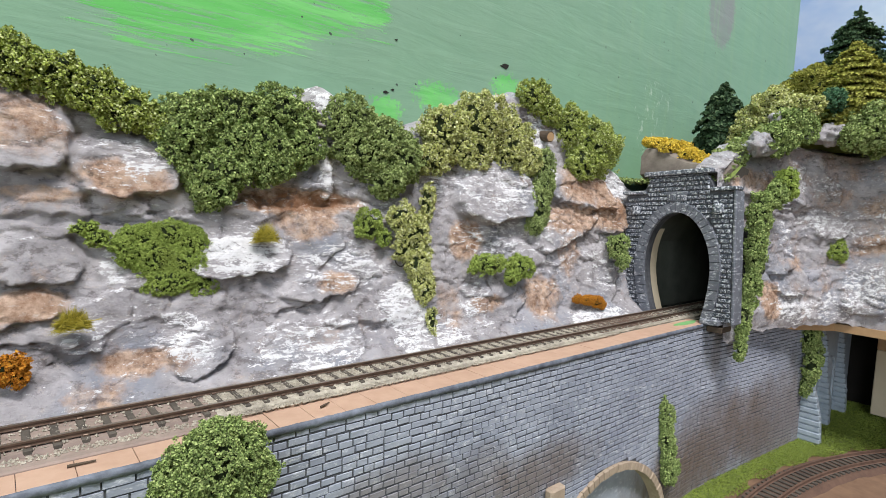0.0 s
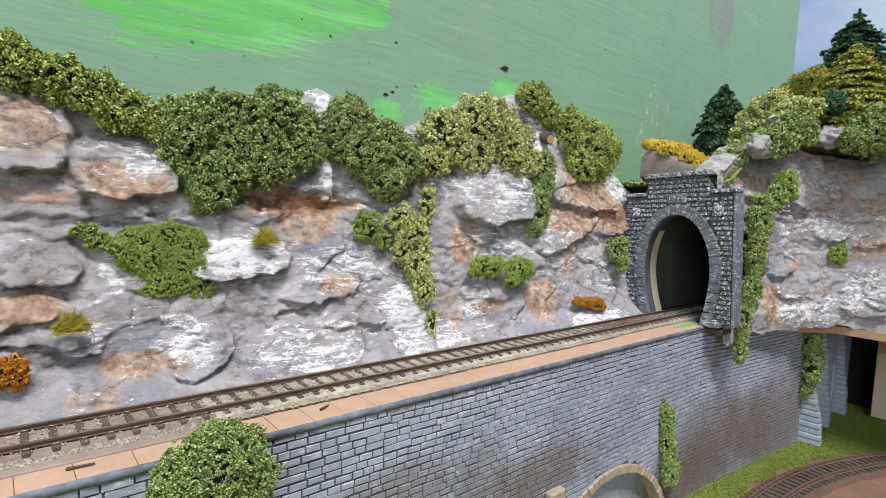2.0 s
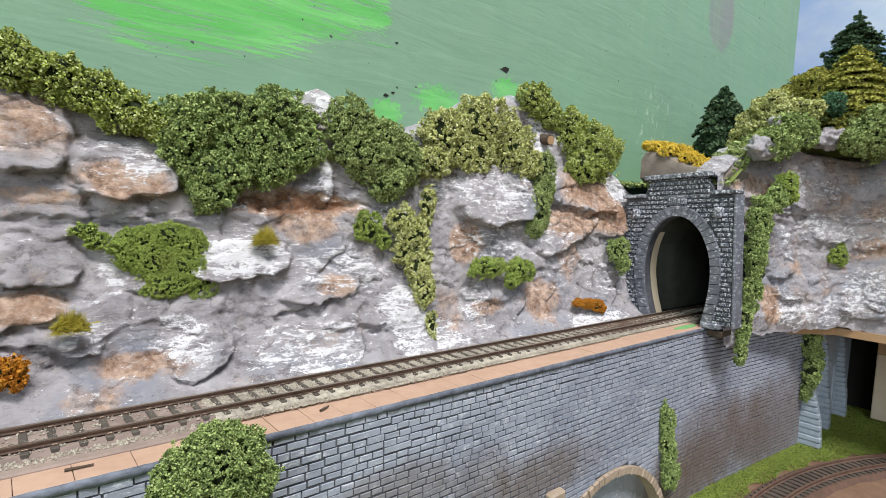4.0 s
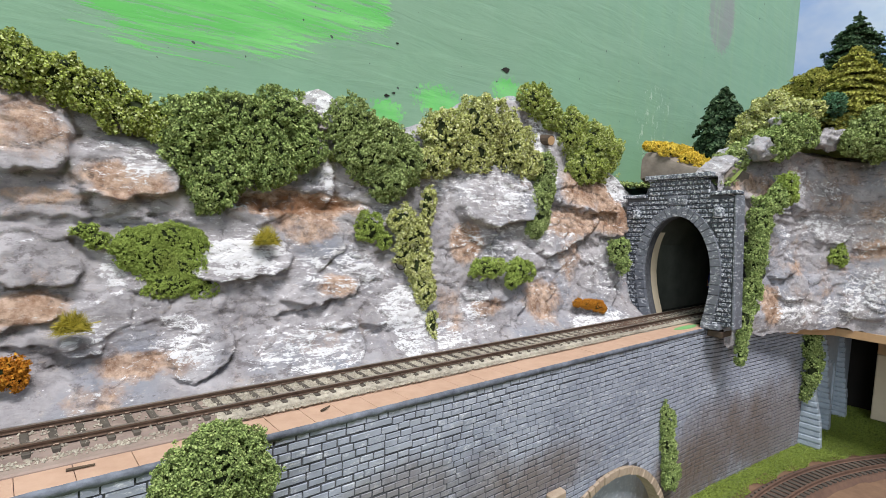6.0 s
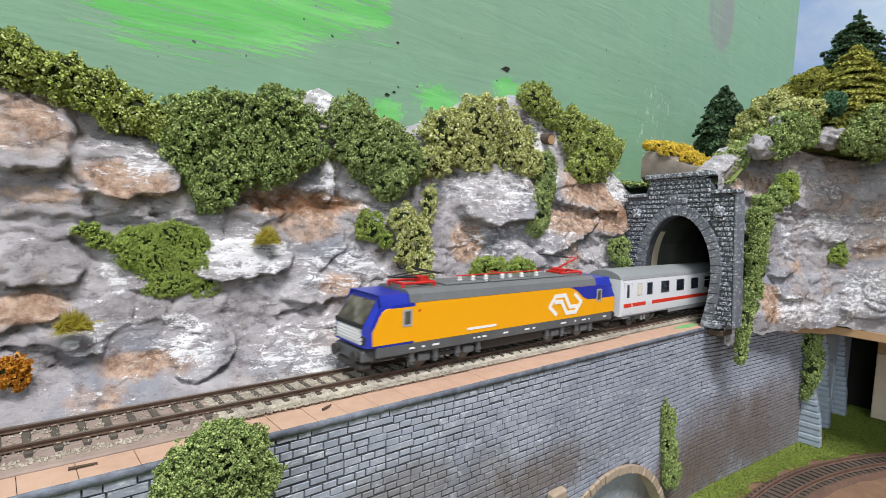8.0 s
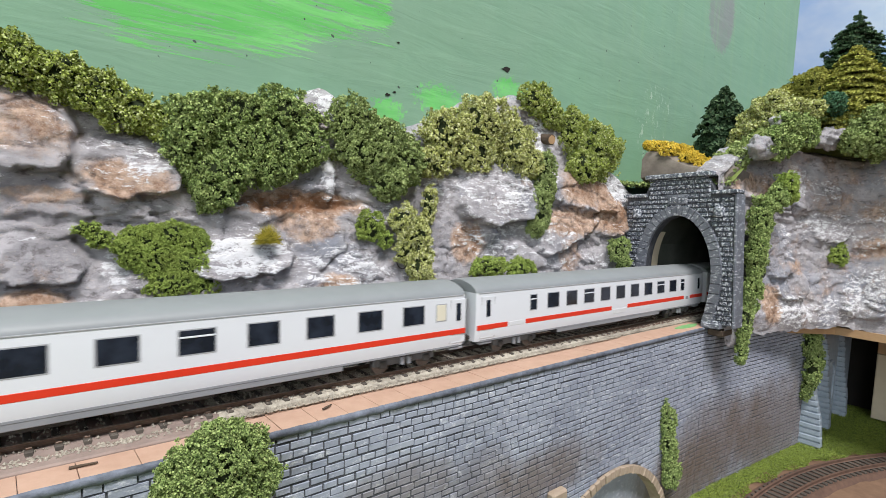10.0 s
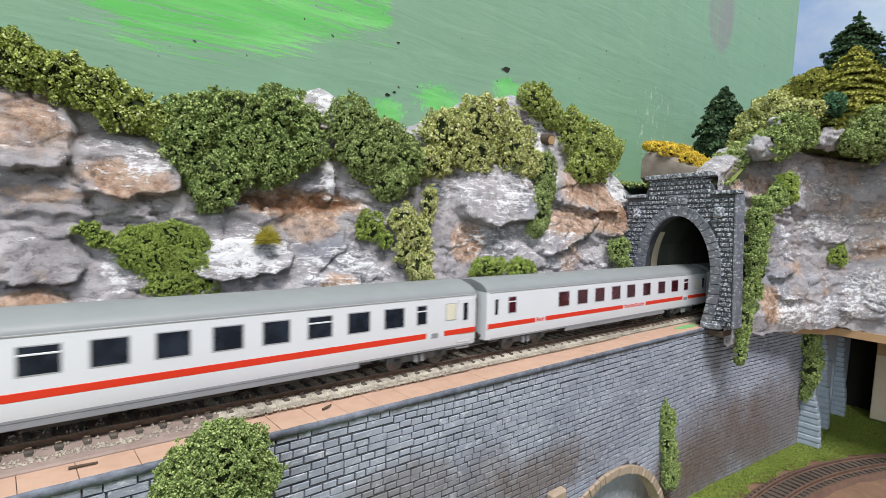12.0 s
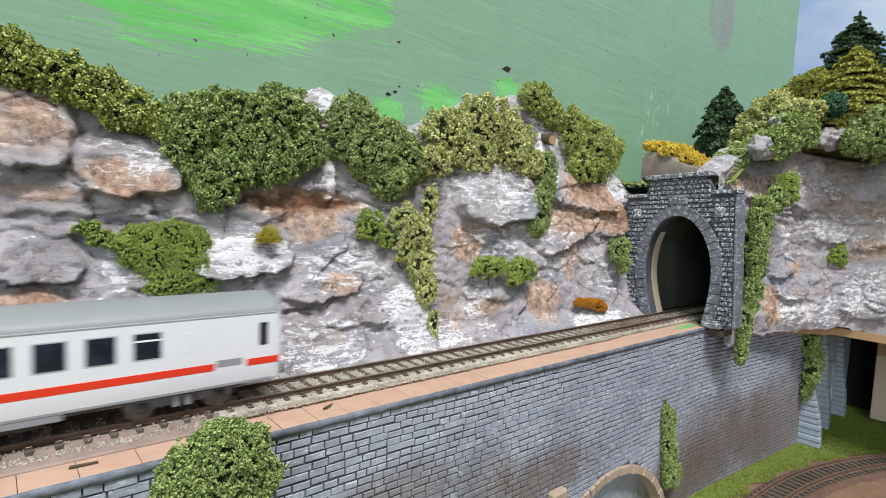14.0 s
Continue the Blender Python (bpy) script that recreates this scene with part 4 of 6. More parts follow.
# ---- foliage: dyed flakes round cores coloured as dark as the shade inside ----
def flakes(centres, normals, size, rs, fold=0.5):
    """Small folded leaves, one island each, as (verts, faces) arrays in millimetres."""
    n = len(centres)
    nrm = normals + rs.normal(0, 0.75, (n, 3))
    nrm /= np.linalg.norm(nrm, axis=1)[:, None] + 1e-9
    ref = rs.normal(0, 1, (n, 3))
    u = np.cross(nrm, ref)
    u /= np.linalg.norm(u, axis=1)[:, None] + 1e-9
    w = np.cross(nrm, u)
    s = (size * rs.uniform(0.55, 1.25, n))[:, None]
    a, b = centres - u * s, centres + u * s
    c = centres + w * s * 0.75 + nrm * s * fold
    d = centres - w * s * 0.75 + nrm * s * fold * rs.uniform(-0.4, 1.0, n)[:, None]
    verts = np.stack([a, c, b, d], 1).reshape(-1, 3)
    idx = np.arange(n)[:, None] * 4
    faces = np.concatenate([idx + np.array([[0, 1, 2]]), idx + np.array([[0, 2, 3]])], 0)
    return verts, faces


def raw_mesh(name, verts, faces, mat):
    me = bpy.data.meshes.new(name)
    me.from_pydata((np.asarray(verts) * MM).tolist(), [], np.asarray(faces).tolist())
    me.materials.append(mat)
    me.update()
    return me


def core_of(ells, shrink, seed):
    g = Geo()
    for x, y, z, rx, ry, rz in ells:
        bm = bmesh.new()
        bmesh.ops.create_icosphere(bm, subdivisions=2, radius=1.0)
        for v in bm.verts:
            k = shrink * (1 + 0.25 * noise.noise(v.co * 2.5 + Vector((seed, x, z))))
            v.co = Vector((x + v.co.x * rx * k, y + v.co.y * ry * k, z + v.co.z * rz * k))
        g.take(bm)
    return g


def bush(name, label, category, ells, mat, size=0.8, dense=1.0, group="", seed=1, ragged=0.34):
    """Foam foliage: puffs of flakes set over the clump's lobes; a near-black core paints the shade in their gaps."""
    rs = np.random.RandomState(seed)
    pts, nrms = [], []
    puff = 1.2 * size
    fleck = 0.5 * size
    for x, y, z, rx, ry, rz in ells:
        area = 4 * math.pi * ((rx * ry) ** 1.6 / 3 + (rx * rz) ** 1.6 / 3 + (ry * rz) ** 1.6 / 3) ** (1 / 1.6)
        n = max(5, int(dense * area / (1.5 * puff * puff)))
        d = rs.normal(0, 1, (n, 3))
        d /= np.linalg.norm(d, axis=1)[:, None]
        at_ = d * np.array([rx, ry, rz]) + np.array([x, y, z])
        rag = np.array([noise.noise(Vector(q) * 0.16 + Vector((seed, 0, 0))) + 0.7 * noise.noise(Vector(q) * 0.42) for q in at_])
        k = 0.87 + ragged * rag + rs.uniform(-0.09, 0.09, n) + np.where(rs.rand(n) < 0.06, rs.uniform(0, 0.22, n), 0)
        centre = d * np.array([rx, ry, rz]) * k[:, None] + np.array([x, y, z])
        out = d / np.array([rx, ry, rz])
        out /= np.linalg.norm(out, axis=1)[:, None]
        r = puff * rs.uniform(0.5, 1.2, n)
        per = 24
        e = rs.normal(0, 1, (n, per, 3)) + 0.75 * out[:, None, :]
        e /= np.linalg.norm(e, axis=2)[:, :, None]
        p = centre[:, None, :] + e * (r[:, None, None] * rs.uniform(0.4, 1.25, (n, per, 1)))
        pts.append(p.reshape(-1, 3))
        nrms.append(e.reshape(-1, 3))
    v, f = flakes(np.concatenate(pts), np.concatenate(nrms), fleck, rs)
    root = tagged(new(name, raw_mesh(name, v, f, mat)), label, category, group)
    tagged(core_of(ells, 0.70, seed).make("shade_core", CORE, root, smooth=True), kind="stuff")
    return root


def grass_tuft(name, label, x, y, z, r, h, mat, n, seed):
    """A rounded pad of fibres that stand out on all sides."""
    rs = np.random.RandomState(seed)
    g = Geo()
    for _ in range(n * 3):
        d = rs.normal(0, 1, 3) * np.array([1.0, 0.8, 0.9])
        d /= np.linalg.norm(d)
        d[2] = abs(d[2]) * 1.1 - 0.35
        k = rs.uniform(0.6, 1.05)
        b = np.array([x, y, z]) + rs.normal(0, 0.28, 3) * np.array([r, r * 0.5, h * 0.25])
        t = np.array([x, y, z]) + d * np.array([r, r * 0.7, h]) * k
        side = np.cross(d, rs.normal(0, 1, 3))
        side *= 0.15 / (np.linalg.norm(side) + 1e-9)
        g.add([b - side, b + side, t], [(0, 1, 2)])
    return tagged(g.make(name, mat), label, "grass tuft")


bush("shrub", "light olive foliage clump along the cliff top", "shrub",
     [(-258.9, 33.8, 77.7, 8.3, 4.6, 6.6), (-251.5, 33.5, 76.5, 8.6, 4.0, 5.8), (-242.3, 32.8, 73.3, 8.3, 4.2, 6.0), (-233.6, 31.8, 68.9, 7.8, 3.3, 4.8), (-226.9, 31.5, 67.6, 5.6, 3.0, 4.3)], G_OLIVE, 0.8, 1, "foliage on the cliffs", 1)
bush("shrub", "dense deep green foliage overhanging the cliff", "shrub",
     [(-218.2, 32.0, 69.6, 9.2, 5.6, 8.0), (-207.0, 32.7, 72.9, 11.4, 4.9, 7.0), (-192.9, 33.2, 75.0, 12.1, 5.6, 8.0), (-221.5, 30.5, 62.8, 7.4, 4.9, 7.0), (-202.5, 30.7, 63.8, 13.3, 4.7, 6.8), (-186.0, 31.1, 65.7, 6.6, 4.4, 8.1), (-214.4, 28.7, 54.8, 10.1, 4.7, 6.7), (-215.4, 27.5, 49.2, 6.7, 3.6, 5.1), (-199.4, 29.3, 57.7, 9.0, 3.3, 4.8)], G_DEEP, 0.8, 1, "foliage on the cliffs", 2)
bush("shrub", "thick mid-green foliage spilling over the cliff edge", "shrub",
     [(-168.6, 33.1, 74.8, 9.8, 6.5, 9.3), (-157.7, 31.9, 69.2, 12.2, 7.3, 10.4), (-165.0, 31.1, 65.4, 10.7, 6.6, 9.4), (-149.7, 30.7, 63.9, 9.7, 6.5, 10.3), (-155.4, 29.1, 56.4, 6.8, 4.5, 7.0)], G_MID, 0.85, 1, "foliage on the cliffs", 3)
bush("shrub", "pale lime foliage mat draped over the crest", "shrub",
     [(-126.5, 33.6, 77.2, 10.5, 7.0, 10.0), (-105.5, 35.0, 83.4, 13.7, 9.2, 13.8), (-89.1, 33.6, 76.9, 12.5, 8.3, 14.4), (-113.7, 32.2, 70.7, 14.1, 5.2, 7.4), (-133.5, 31.3, 66.5, 7.3, 4.3, 6.1), (-77.0, 32.2, 70.6, 8.1, 5.0, 7.2)], G_LIME, 0.95, 0.9, "foliage on the cliffs", 4)
bush("shrub", "olive-lime foliage on the peak above the tunnel", "shrub",
     [(-66.8, 38.8, 100.7, 9.5, 5.2, 7.4), (-56.4, 37.7, 95.6, 6.3, 4.2, 6.0), (-41.9, 36.3, 89.3, 9.5, 6.3, 12.7), (-24.2, 34.5, 81.2, 14.8, 9.9, 15.2), (-35.7, 32.7, 72.9, 11.4, 6.4, 9.1), (-8.1, 34.9, 82.9, 8.0, 5.3, 8.5)], G_OLIVE, 1.0, 0.95, "foliage on the cliffs", 5)
bush("hanging_vine", "green vine hanging from the crest into a cleft", "vine",
     [(-65.7, 31.3, 66.3, 5.5, 3.7, 10.0), (-73.9, 27.5, 49.1, 6.2, 4.1, 10.2), (-76.8, 25.8, 41.5, 4.3, 2.8, 4.6), (-67.3, 29.2, 57.1, 4.9, 3.3, 7.8)], G_MID, 0.9, 1, "foliage on the cliffs", 6)
bush("hanging_vine", "lime-green vine trailing down the cliff to the track", "vine",
     [(-144.9, 24.9, 37.6, 6.1, 4.0, 7.4), (-144.7, 22.7, 27.4, 5.6, 3.7, 8.2), (-142.0, 20.4, 17.2, 3.5, 2.3, 5.8), (-140.6, 18.0, 6.0, 1.7, 1.4, 6.6), (-150.2, 26.0, 42.6, 5.5, 3.7, 5.3), (-137.6, 27.6, 49.7, 2.7, 1.8, 8.1), (-149.0, 24.6, 33.5, 5.0, 2.4, 7.0), (-143.5, 21.6, 22.5, 4.6, 2.0, 7.0)], G_LIME, 0.8, 0.8, "foliage on the cliffs", 7)
bush("moss_patch", "flat bright moss-green patch on the rock face", "moss",
     [(-233.8, 26.5, 35.7, 7.1, 1.5, 5.0), (-226.4, 26.7, 36.5, 7.7, 1.5, 4.9), (-220.8, 26.2, 34.2, 4.9, 1.4, 5.6), (-230.0, 25.4, 30.6, 7.2, 1.7, 5.7), (-222.5, 24.8, 28.1, 6.1, 1.7, 5.5), (-226.2, 24.1, 24.6, 7.0, 1.3, 4.2), (-219.0, 24.6, 23.8, 4.6, 1.3, 4.6), (-234.5, 25.6, 32.0, 4.5, 1.3, 4.5)], G_MOSS, 0.42, 1, "foliage on the cliffs", 8)
bush("moss_patch", "small green moss tuft on a ledge", "moss",
     [(-245.4, 27.2, 38.8, 3.8, 0.8, 1.9), (-242.5, 26.7, 36.5, 3.0, 0.8, 2.1)], G_MOSS, 0.6, 0.8, "foliage on the cliffs", 9)
bush("moss_patch", "small green moss patch beside the vine", "moss",
     [(-163.3, 26.5, 40.3, 5.3, 2.0, 5.1), (-157.9, 25.7, 36.5, 3.3, 1.3, 3.2)], G_MOSS, 0.7, 0.9, "foliage on the cliffs", 10)
bush("shrub", "low fresh green shrub on a rock ledge", "shrub",
     [(-110.7, 20.3, 25.5, 10.0, 2.2, 3.6), (-92.4, 19.9, 23.7, 8.3, 3.2, 5.3), (-98.3, 19.1, 20.0, 3.5, 2.0, 3.3)], G_MOSS, 0.8, 1, "foliage on the cliffs", 11)
bush("shrub", "dark green shrub beside the tunnel portal", "shrub",
     [(-16.4, 20.5, 30.9, 6.1, 4.1, 7.6), (-14.0, 19.2, 25.1, 4.3, 2.9, 5.3)], G_DEEP, 0.8, 1, "foliage on the cliffs", 12)
bush("lichen_clump", "rusty orange lichen clump low on the rock", "lichen",
     [(-260.7, 16.6, 9.0, 4.4, 1.9, 2.7), (-260.2, 16.1, 6.5, 3.4, 1.4, 2.0)], G_ORANGE, 0.6, 1, "foliage on the cliffs", 13)
bush("lichen_clump", "orange lichen clump beside the track", "lichen",
     [(-53.5, 16.6, 7.6, 4.6, 1.6, 1.7), (-46.5, 16.0, 6.4, 5.4, 1.9, 2.4), (-39.5, 15.4, 5.6, 4.6, 1.8, 3.0), (-36.0, 15.0, 3.6, 2.6, 1.4, 2.2)], G_ORANGE, 0.6, 1, "foliage on the cliffs", 14)
bush("shrub", "round mid-green shrub growing over the retaining wall", "shrub",
     [(-229.3, -25.0, -5.5, 10.8, 5.0, 9.2), (-234.0, -25.0, -7.5, 7.5, 3.5, 6.3), (-224.0, -25.0, -9.5, 7.0, 3.7, 8.1), (-229.4, -25.0, 0.3, 6.1, 2.3, 4.2)], G_DEEP, 0.55, 1.2, "foliage on the cliffs", 15, 0.14)
bush("hanging_vine", "long green ivy hanging beside the portal", "vine",
     [(22.6, -30.9, 48.9, 8.1, 4.6, 12.4), (21.6, -30.8, 33.7, 6.9, 4.0, 13.8), (21.4, -30.7, 17.0, 5.8, 3.3, 13.8), (17.0, -30.2, 0.5, 4.1, 2.3, 12.4), (16.0, -30.0, -12.1, 3.5, 2.0, 8.8), (36.6, -32.7, 61.9, 7.7, 4.1, 6.8)], G_DEEP, 1.0, 1, "foliage on the cliffs", 16)
bush("shrub", "small green shrub on the overhanging cliff", "shrub",
     [(45.4, -33.8, 66.7, 7.8, 4.5, 8.0), (52.1, -34.6, 62.7, 4.9, 2.4, 4.1)], G_MOSS, 1.1, 0.9, "foliage on the cliffs", 17)
bush("moss_patch", "small green moss patch on the overhanging cliff", "moss",
     [(107.4, -43.8, 31.7, 7.5, 3.9, 6.5)], G_MOSS, 1.1, 0.9, "foliage on the cliffs", 18)
bush("shrub", "dark green shrub on the hill edge", "shrub",
     [(43.7, -29.3, 89.5, 12.7, 6.7, 7.5), (61.9, -33.5, 97.1, 11.2, 6.9, 7.7), (49.3, -30.6, 98.6, 10.3, 5.7, 6.4)], G_DEEP, 1.2, 1, "foliage on the cliffs", 19)
bush("shrub", "large olive-green shrub on the hill edge", "shrub",
     [(94, -56.0, 99.0, 13.0, 10.5, 13.0), (82, -51.0, 93.0, 7.0, 6.0, 6.5), (102, -60.0, 94.0, 10.0, 9.0, 9.0)], G_MID, 1.2, 1, "foliage on the cliffs", 20)
bush("hanging_vine", "green ivy covering the wall corner", "vine",
     [(118.0, -32.1, -21.7, 8.0, 4.6, 11.7), (118.0, -34.9, -36.8, 7.2, 4.1, 12.4), (118.0, -31.7, -51.8, 4.4, 2.5, 7.0)], G_DEEP, 1.2, 1, "foliage on the cliffs", 21)
bush("hanging_vine", "upright green climber on the retaining wall", "vine",
     [(-32.5, -20.0, -48.0, 4.3, 2.8, 11.2), (-29.2, -20.0, -62.0, 4.6, 3.1, 10.8), (-36.2, -20.0, -38.0, 1.8, 1.4, 6.5), (-27.0, -20.5, -68.0, 6.0, 3.4, 7.0)], G_DEEP, 0.8, 1, "foliage on the cliffs", 22)
bush("shrub", "bright yellow flowering mat behind the portal", "shrub",
     [(22.0, 27.0, 88.8, 7.4, 4.5, 2.6), (22.0, 20.8, 87.4, 11.2, 6.0, 3.4), (22.0, 13.0, 84.6, 12.8, 6.5, 4.2), (22.0, 5.0, 80.6, 10.0, 6.5, 4.4), (22.0, -3.0, 76.6, 7.8, 5.2, 3.6)], G_YEL, 0.7, 1, "foliage on the cliffs", 23)
bush("shrub", "green shrub at the shoulder of the portal", "shrub",
     [(30.0, -8.5, 76.0, 11.2, 6.4, 7.1), (30.0, -13.7, 80.2, 6.1, 5.2, 7.6)], G_MID, 1.1, 1, "foliage on the cliffs", 24)
bush("shrub", "light green hedge climbing the hillside", "shrub",
     [(70.0, -3.6, 106.9, 7.5, 5.3, 5.8), (70.0, -10.5, 112.5, 8.0, 5.2, 5.7), (70.0, -17.3, 116.4, 8.5, 5.6, 6.3), (70.0, -8.7, 100.1, 10.1, 5.2, 5.8), (70.0, -20.8, 108.4, 9.8, 5.0, 5.6), (70.0, 0.3, 99.1, 7.6, 4.7, 5.3), (70.0, -15.4, 105.8, 8.6, 5.1, 5.7), (70.0, -27.4, 110.7, 8.3, 4.9, 5.5), (70.0, -35.2, 109.9, 7.5, 4.3, 4.8), (70.0, 2.8, 92.1, 7.0, 4.8, 5.3)], G_LIME, 1.2, 1, "foliage on the cliffs", 25)
bush("shrub", "golden-green hedge on the hillside", "shrub",
     [(105.0, -18.4, 130.3, 8.4, 6.6, 7.4), (105.0, -25.3, 132.5, 8.3, 6.5, 7.2), (105.0, -12.9, 126.0, 9.3, 5.5, 6.1), (105.0, -28.7, 125.6, 8.9, 5.9, 6.5)], G_GOLD, 1.2, 1, "foliage on the cliffs", 26)
bush("shrub", "round blue-green shrub on the hill", "shrub",
     [(85.0, -40.7, 114.6, 9.0, 4.9, 5.5)], G_TEAL, 1.2, 1, "foliage on the cliffs", 27)
grass_tuft("grass_tuft", "yellow-green straw tuft on a pale ledge", -200.9, 23.6, 36.6, 5.2, 6.8, G_TUFT, 300, 1)
grass_tuft("grass_tuft", "yellow-green straw tuft on a pale ledge", -248.9, 17.2, 17.0, 5.0, 6.6, G_TUFT, 330, 2)

def conifer(label, x, y, z0, z1, half, mat, seed, round_top=0.35, size=1.0, dome=False):
    """A model tree: trunk, drooping branch tiers and flakes along each branch."""
    rs = np.random.RandomState(seed)
    root = tagged(holder("conifer_tree", x, y, z0), label, "tree", "trees on the hillside")
    H = z1 - z0
    Geo().tube((0, 0, -4), (0, 0, H * 0.95), half * 0.09, 8, half * 0.02).make("trunk", BARK, root)
    pts, nr = [], []
    limbs = Geo()
    tiers = int(H / 2.0)
    for i in range(tiers):
        t = i / (tiers - 1)
        reach = half * (1 - t ** (1.0 / max(0.2, 1 - round_top))) * (0.9 + 0.2 * rs.rand()) + 0.8
        if dome:
            reach = half * math.sqrt(max(0.04, 1 - t ** 6)) * rs.uniform(0.7, 1.1)
        z = H * (0.04 + 0.94 * t)
        k = max(5, int(16 * (1 - 0.6 * t)))
        for j in range(k):
            a = 2 * math.pi * (j + rs.rand() * 0.7) / k + i
            L = reach * rs.uniform(0.75, 1.1)
            droop = (0.75 if dome else 0.28) * L
            z = H * (0.04 + 0.94 * t) + rs.uniform(-1.6, 1.6)
            limbs.tube((0, 0, z), (L * 0.9 * math.cos(a), L * 0.9 * math.sin(a), z - droop * 0.8), 0.22, 4, 0.06)
            m = int(10 + 7.5 * L / size)
            q = np.sqrt(rs.rand(m)) * L
            side = rs.normal(0, 0.14, m) * L
            pts.append(np.stack([q * math.cos(a) - side * math.sin(a), q * math.sin(a) + side * math.cos(a), z - droop * (q / L) ** 1.6 + rs.normal(0, 0.25, m)], 1))
            nr.append(np.stack([np.full(m, 0.5 * math.cos(a)), np.full(m, 0.5 * math.sin(a)), np.full(m, 0.8)], 1))
    limbs.make("branch", BARK, root)
    v, f = flakes(np.concatenate(pts), np.concatenate(nr), size, rs)
    crown = new("crown", raw_mesh("crown", v, f, mat))
    crown.parent = root
    return root


conifer("dark green model tree with drooping branches behind the portal", 75, 13, 76, 129, 15.5, G_DARK, 1, 0.9, 1.3, True)
conifer("tall dark blue-green conifer on the hillside", 125, -38, 106, 174, 20, G_DARK, 2, 0.74, 0.8)
conifer("golden-green conifer with layered branches", 105, -44, 104, 150, 16, G_GOLD, 3, 0.86, 0.8)
conifer("small dark green conifer at the hill's edge", 115, -58, 100, 138, 10, G_MID, 4, 0.7, 0.8)

# moss over the lower bank and the hill: flakes lying loose
def loose_flakes(name, label, mat, n, where, size, seed):
    rs = np.random.RandomState(seed)
    p = where(rs, n)
    v, f = flakes(p, np.tile(np.array([[0.0, 0.0, 1.0]]), (len(p), 1)), size, rs, 0.8)
    return tagged(new(name, raw_mesh(name, v, f, mat)), label, "ground cover", kind="stuff")


def bank(rs, n):
    x, y = rs.uniform(-20, 238, n), rs.uniform(-80, -20, n)
    ok = (np.hypot(x - LC[0], y - LC[1]) > LR + 11 + 3 * np.sin(x * 0.21))
    x, y = x[ok], y[ok]
    return np.stack([x, y, np.full(len(x), -87.6) + rs.uniform(0, 0.8, len(x))], 1)


loose_flakes("bank_moss", "fresh green moss flakes on the bank beside the lower line", G_BANK, 62000, bank, 0.42, 3)
HILL = bpy.data.objects["hillside"].data


def on_hill(rs, n):
    co = np.empty(len(HILL.vertices) * 3)
    HILL.vertices.foreach_get("co", co)
    co = co.reshape(-1, 3) / MM
    co = co[(co[:, 0] < 210)]
    i = rs.randint(0, len(co), n)
    p = co[i] + rs.normal(0, 1, (n, 3)) * np.array([2.4, 1.8, 0.5])
    lim = np.interp(p[:, 0], [0, 40, 85, 112, 400], [-22, -21, -29, -168, -168])
    return p[p[:, 1] > lim]


loose_flakes("hill_moss", "olive and green scatter covering the hillside", G_MID, 24000, on_hill, 1.1, 4)


def small_things():
    g = Geo()
    ring = [(-151.5 + 2.3 * math.cos(t), 24.0 + 0.5 * math.sin(t), 28.6 + 2.6 * math.sin(t)) for t in np.linspace(0, 2 * math.pi, 19)]
    for p, q in zip(ring, ring[1:]):
        g.tube(p, q, 0.22, 6)
    tagged(g.make("wire_ring", DARK), "thin dark wire ring fixed to the cliff face", "wire")
    log = Geo().tube((-60.3, 33.5, 83.0), (-59.6, 44.0, 84.6), 2.6, 12, 2.4)
    ob = tagged(log.make("log", BARK), "short brown log end stuck in a cleft", "log")
    Geo().tube((-60.35, 33.2, 82.95), (-60.3, 33.55, 83.0), 2.1, 12).make("cut_face", WOOD, ob)
    blot = [(-8 + 10.5 * math.cos(t) * (1 + 0.15 * math.sin(3 * t)), -13.6 + 2.0 * math.sin(t)) for t in np.linspace(0, 2 * math.pi, 21)[:-1]]
    tagged(Geo().prism(blot, "z", -3.0, -2.72).make("paint_blot", PAINT_GREEN), "dried blot of green paint on the ledge", "paint blot")
    t = Geo().tube((-201.6, -14.6, -2.5), (-199.8, -14.0, -2.3), 0.3, 6).tube((-199.8, -14.0, -2.3), (-198.6, -13.2, -2.4), 0.22, 6)
    tagged(t.make("twig", BARK), "tiny dark twig lying on the ledge", "twig")
    t = Geo().tube((-253.0, -15.0, -2.6), (-248.5, -15.4, -2.5), 0.35, 6, 0.2)
    tagged(t.make("twig", BARK), "tiny dark twig lying on the ledge", "twig")
    for x, y, z, r, k in ((32, -25, 86, 7, 1), (50, -27, 100, 6, 2), (88, -40, 96, 8, 3), (68, -34, 95, 5, 4)):
        bm = bmesh.new()
        bmesh.ops.create_icosphere(bm, subdivisions=4, radius=1.0)
        for v in bm.verts:
            d = 1 + 0.45 * noise.fractal(v.co * 1.4 + Vector((k * 5.0, 0, 0)), 0.9, 2.0, 5)
            v.co = Vector((x + v.co.x * r * 1.3 * d, y + v.co.y * r * 0.8 * d, z + v.co.z * r * 0.8 * d))
        ob = tagged(Geo().take(bm).make("boulder", ROCK, smooth=True), "pale grey plaster boulder on the hill edge", "boulder", "boulders on the hill")
        ob.data.attributes.new("chalk", "FLOAT", "POINT").data.foreach_set("value", [0.1] * len(ob.data.vertices))


small_things()


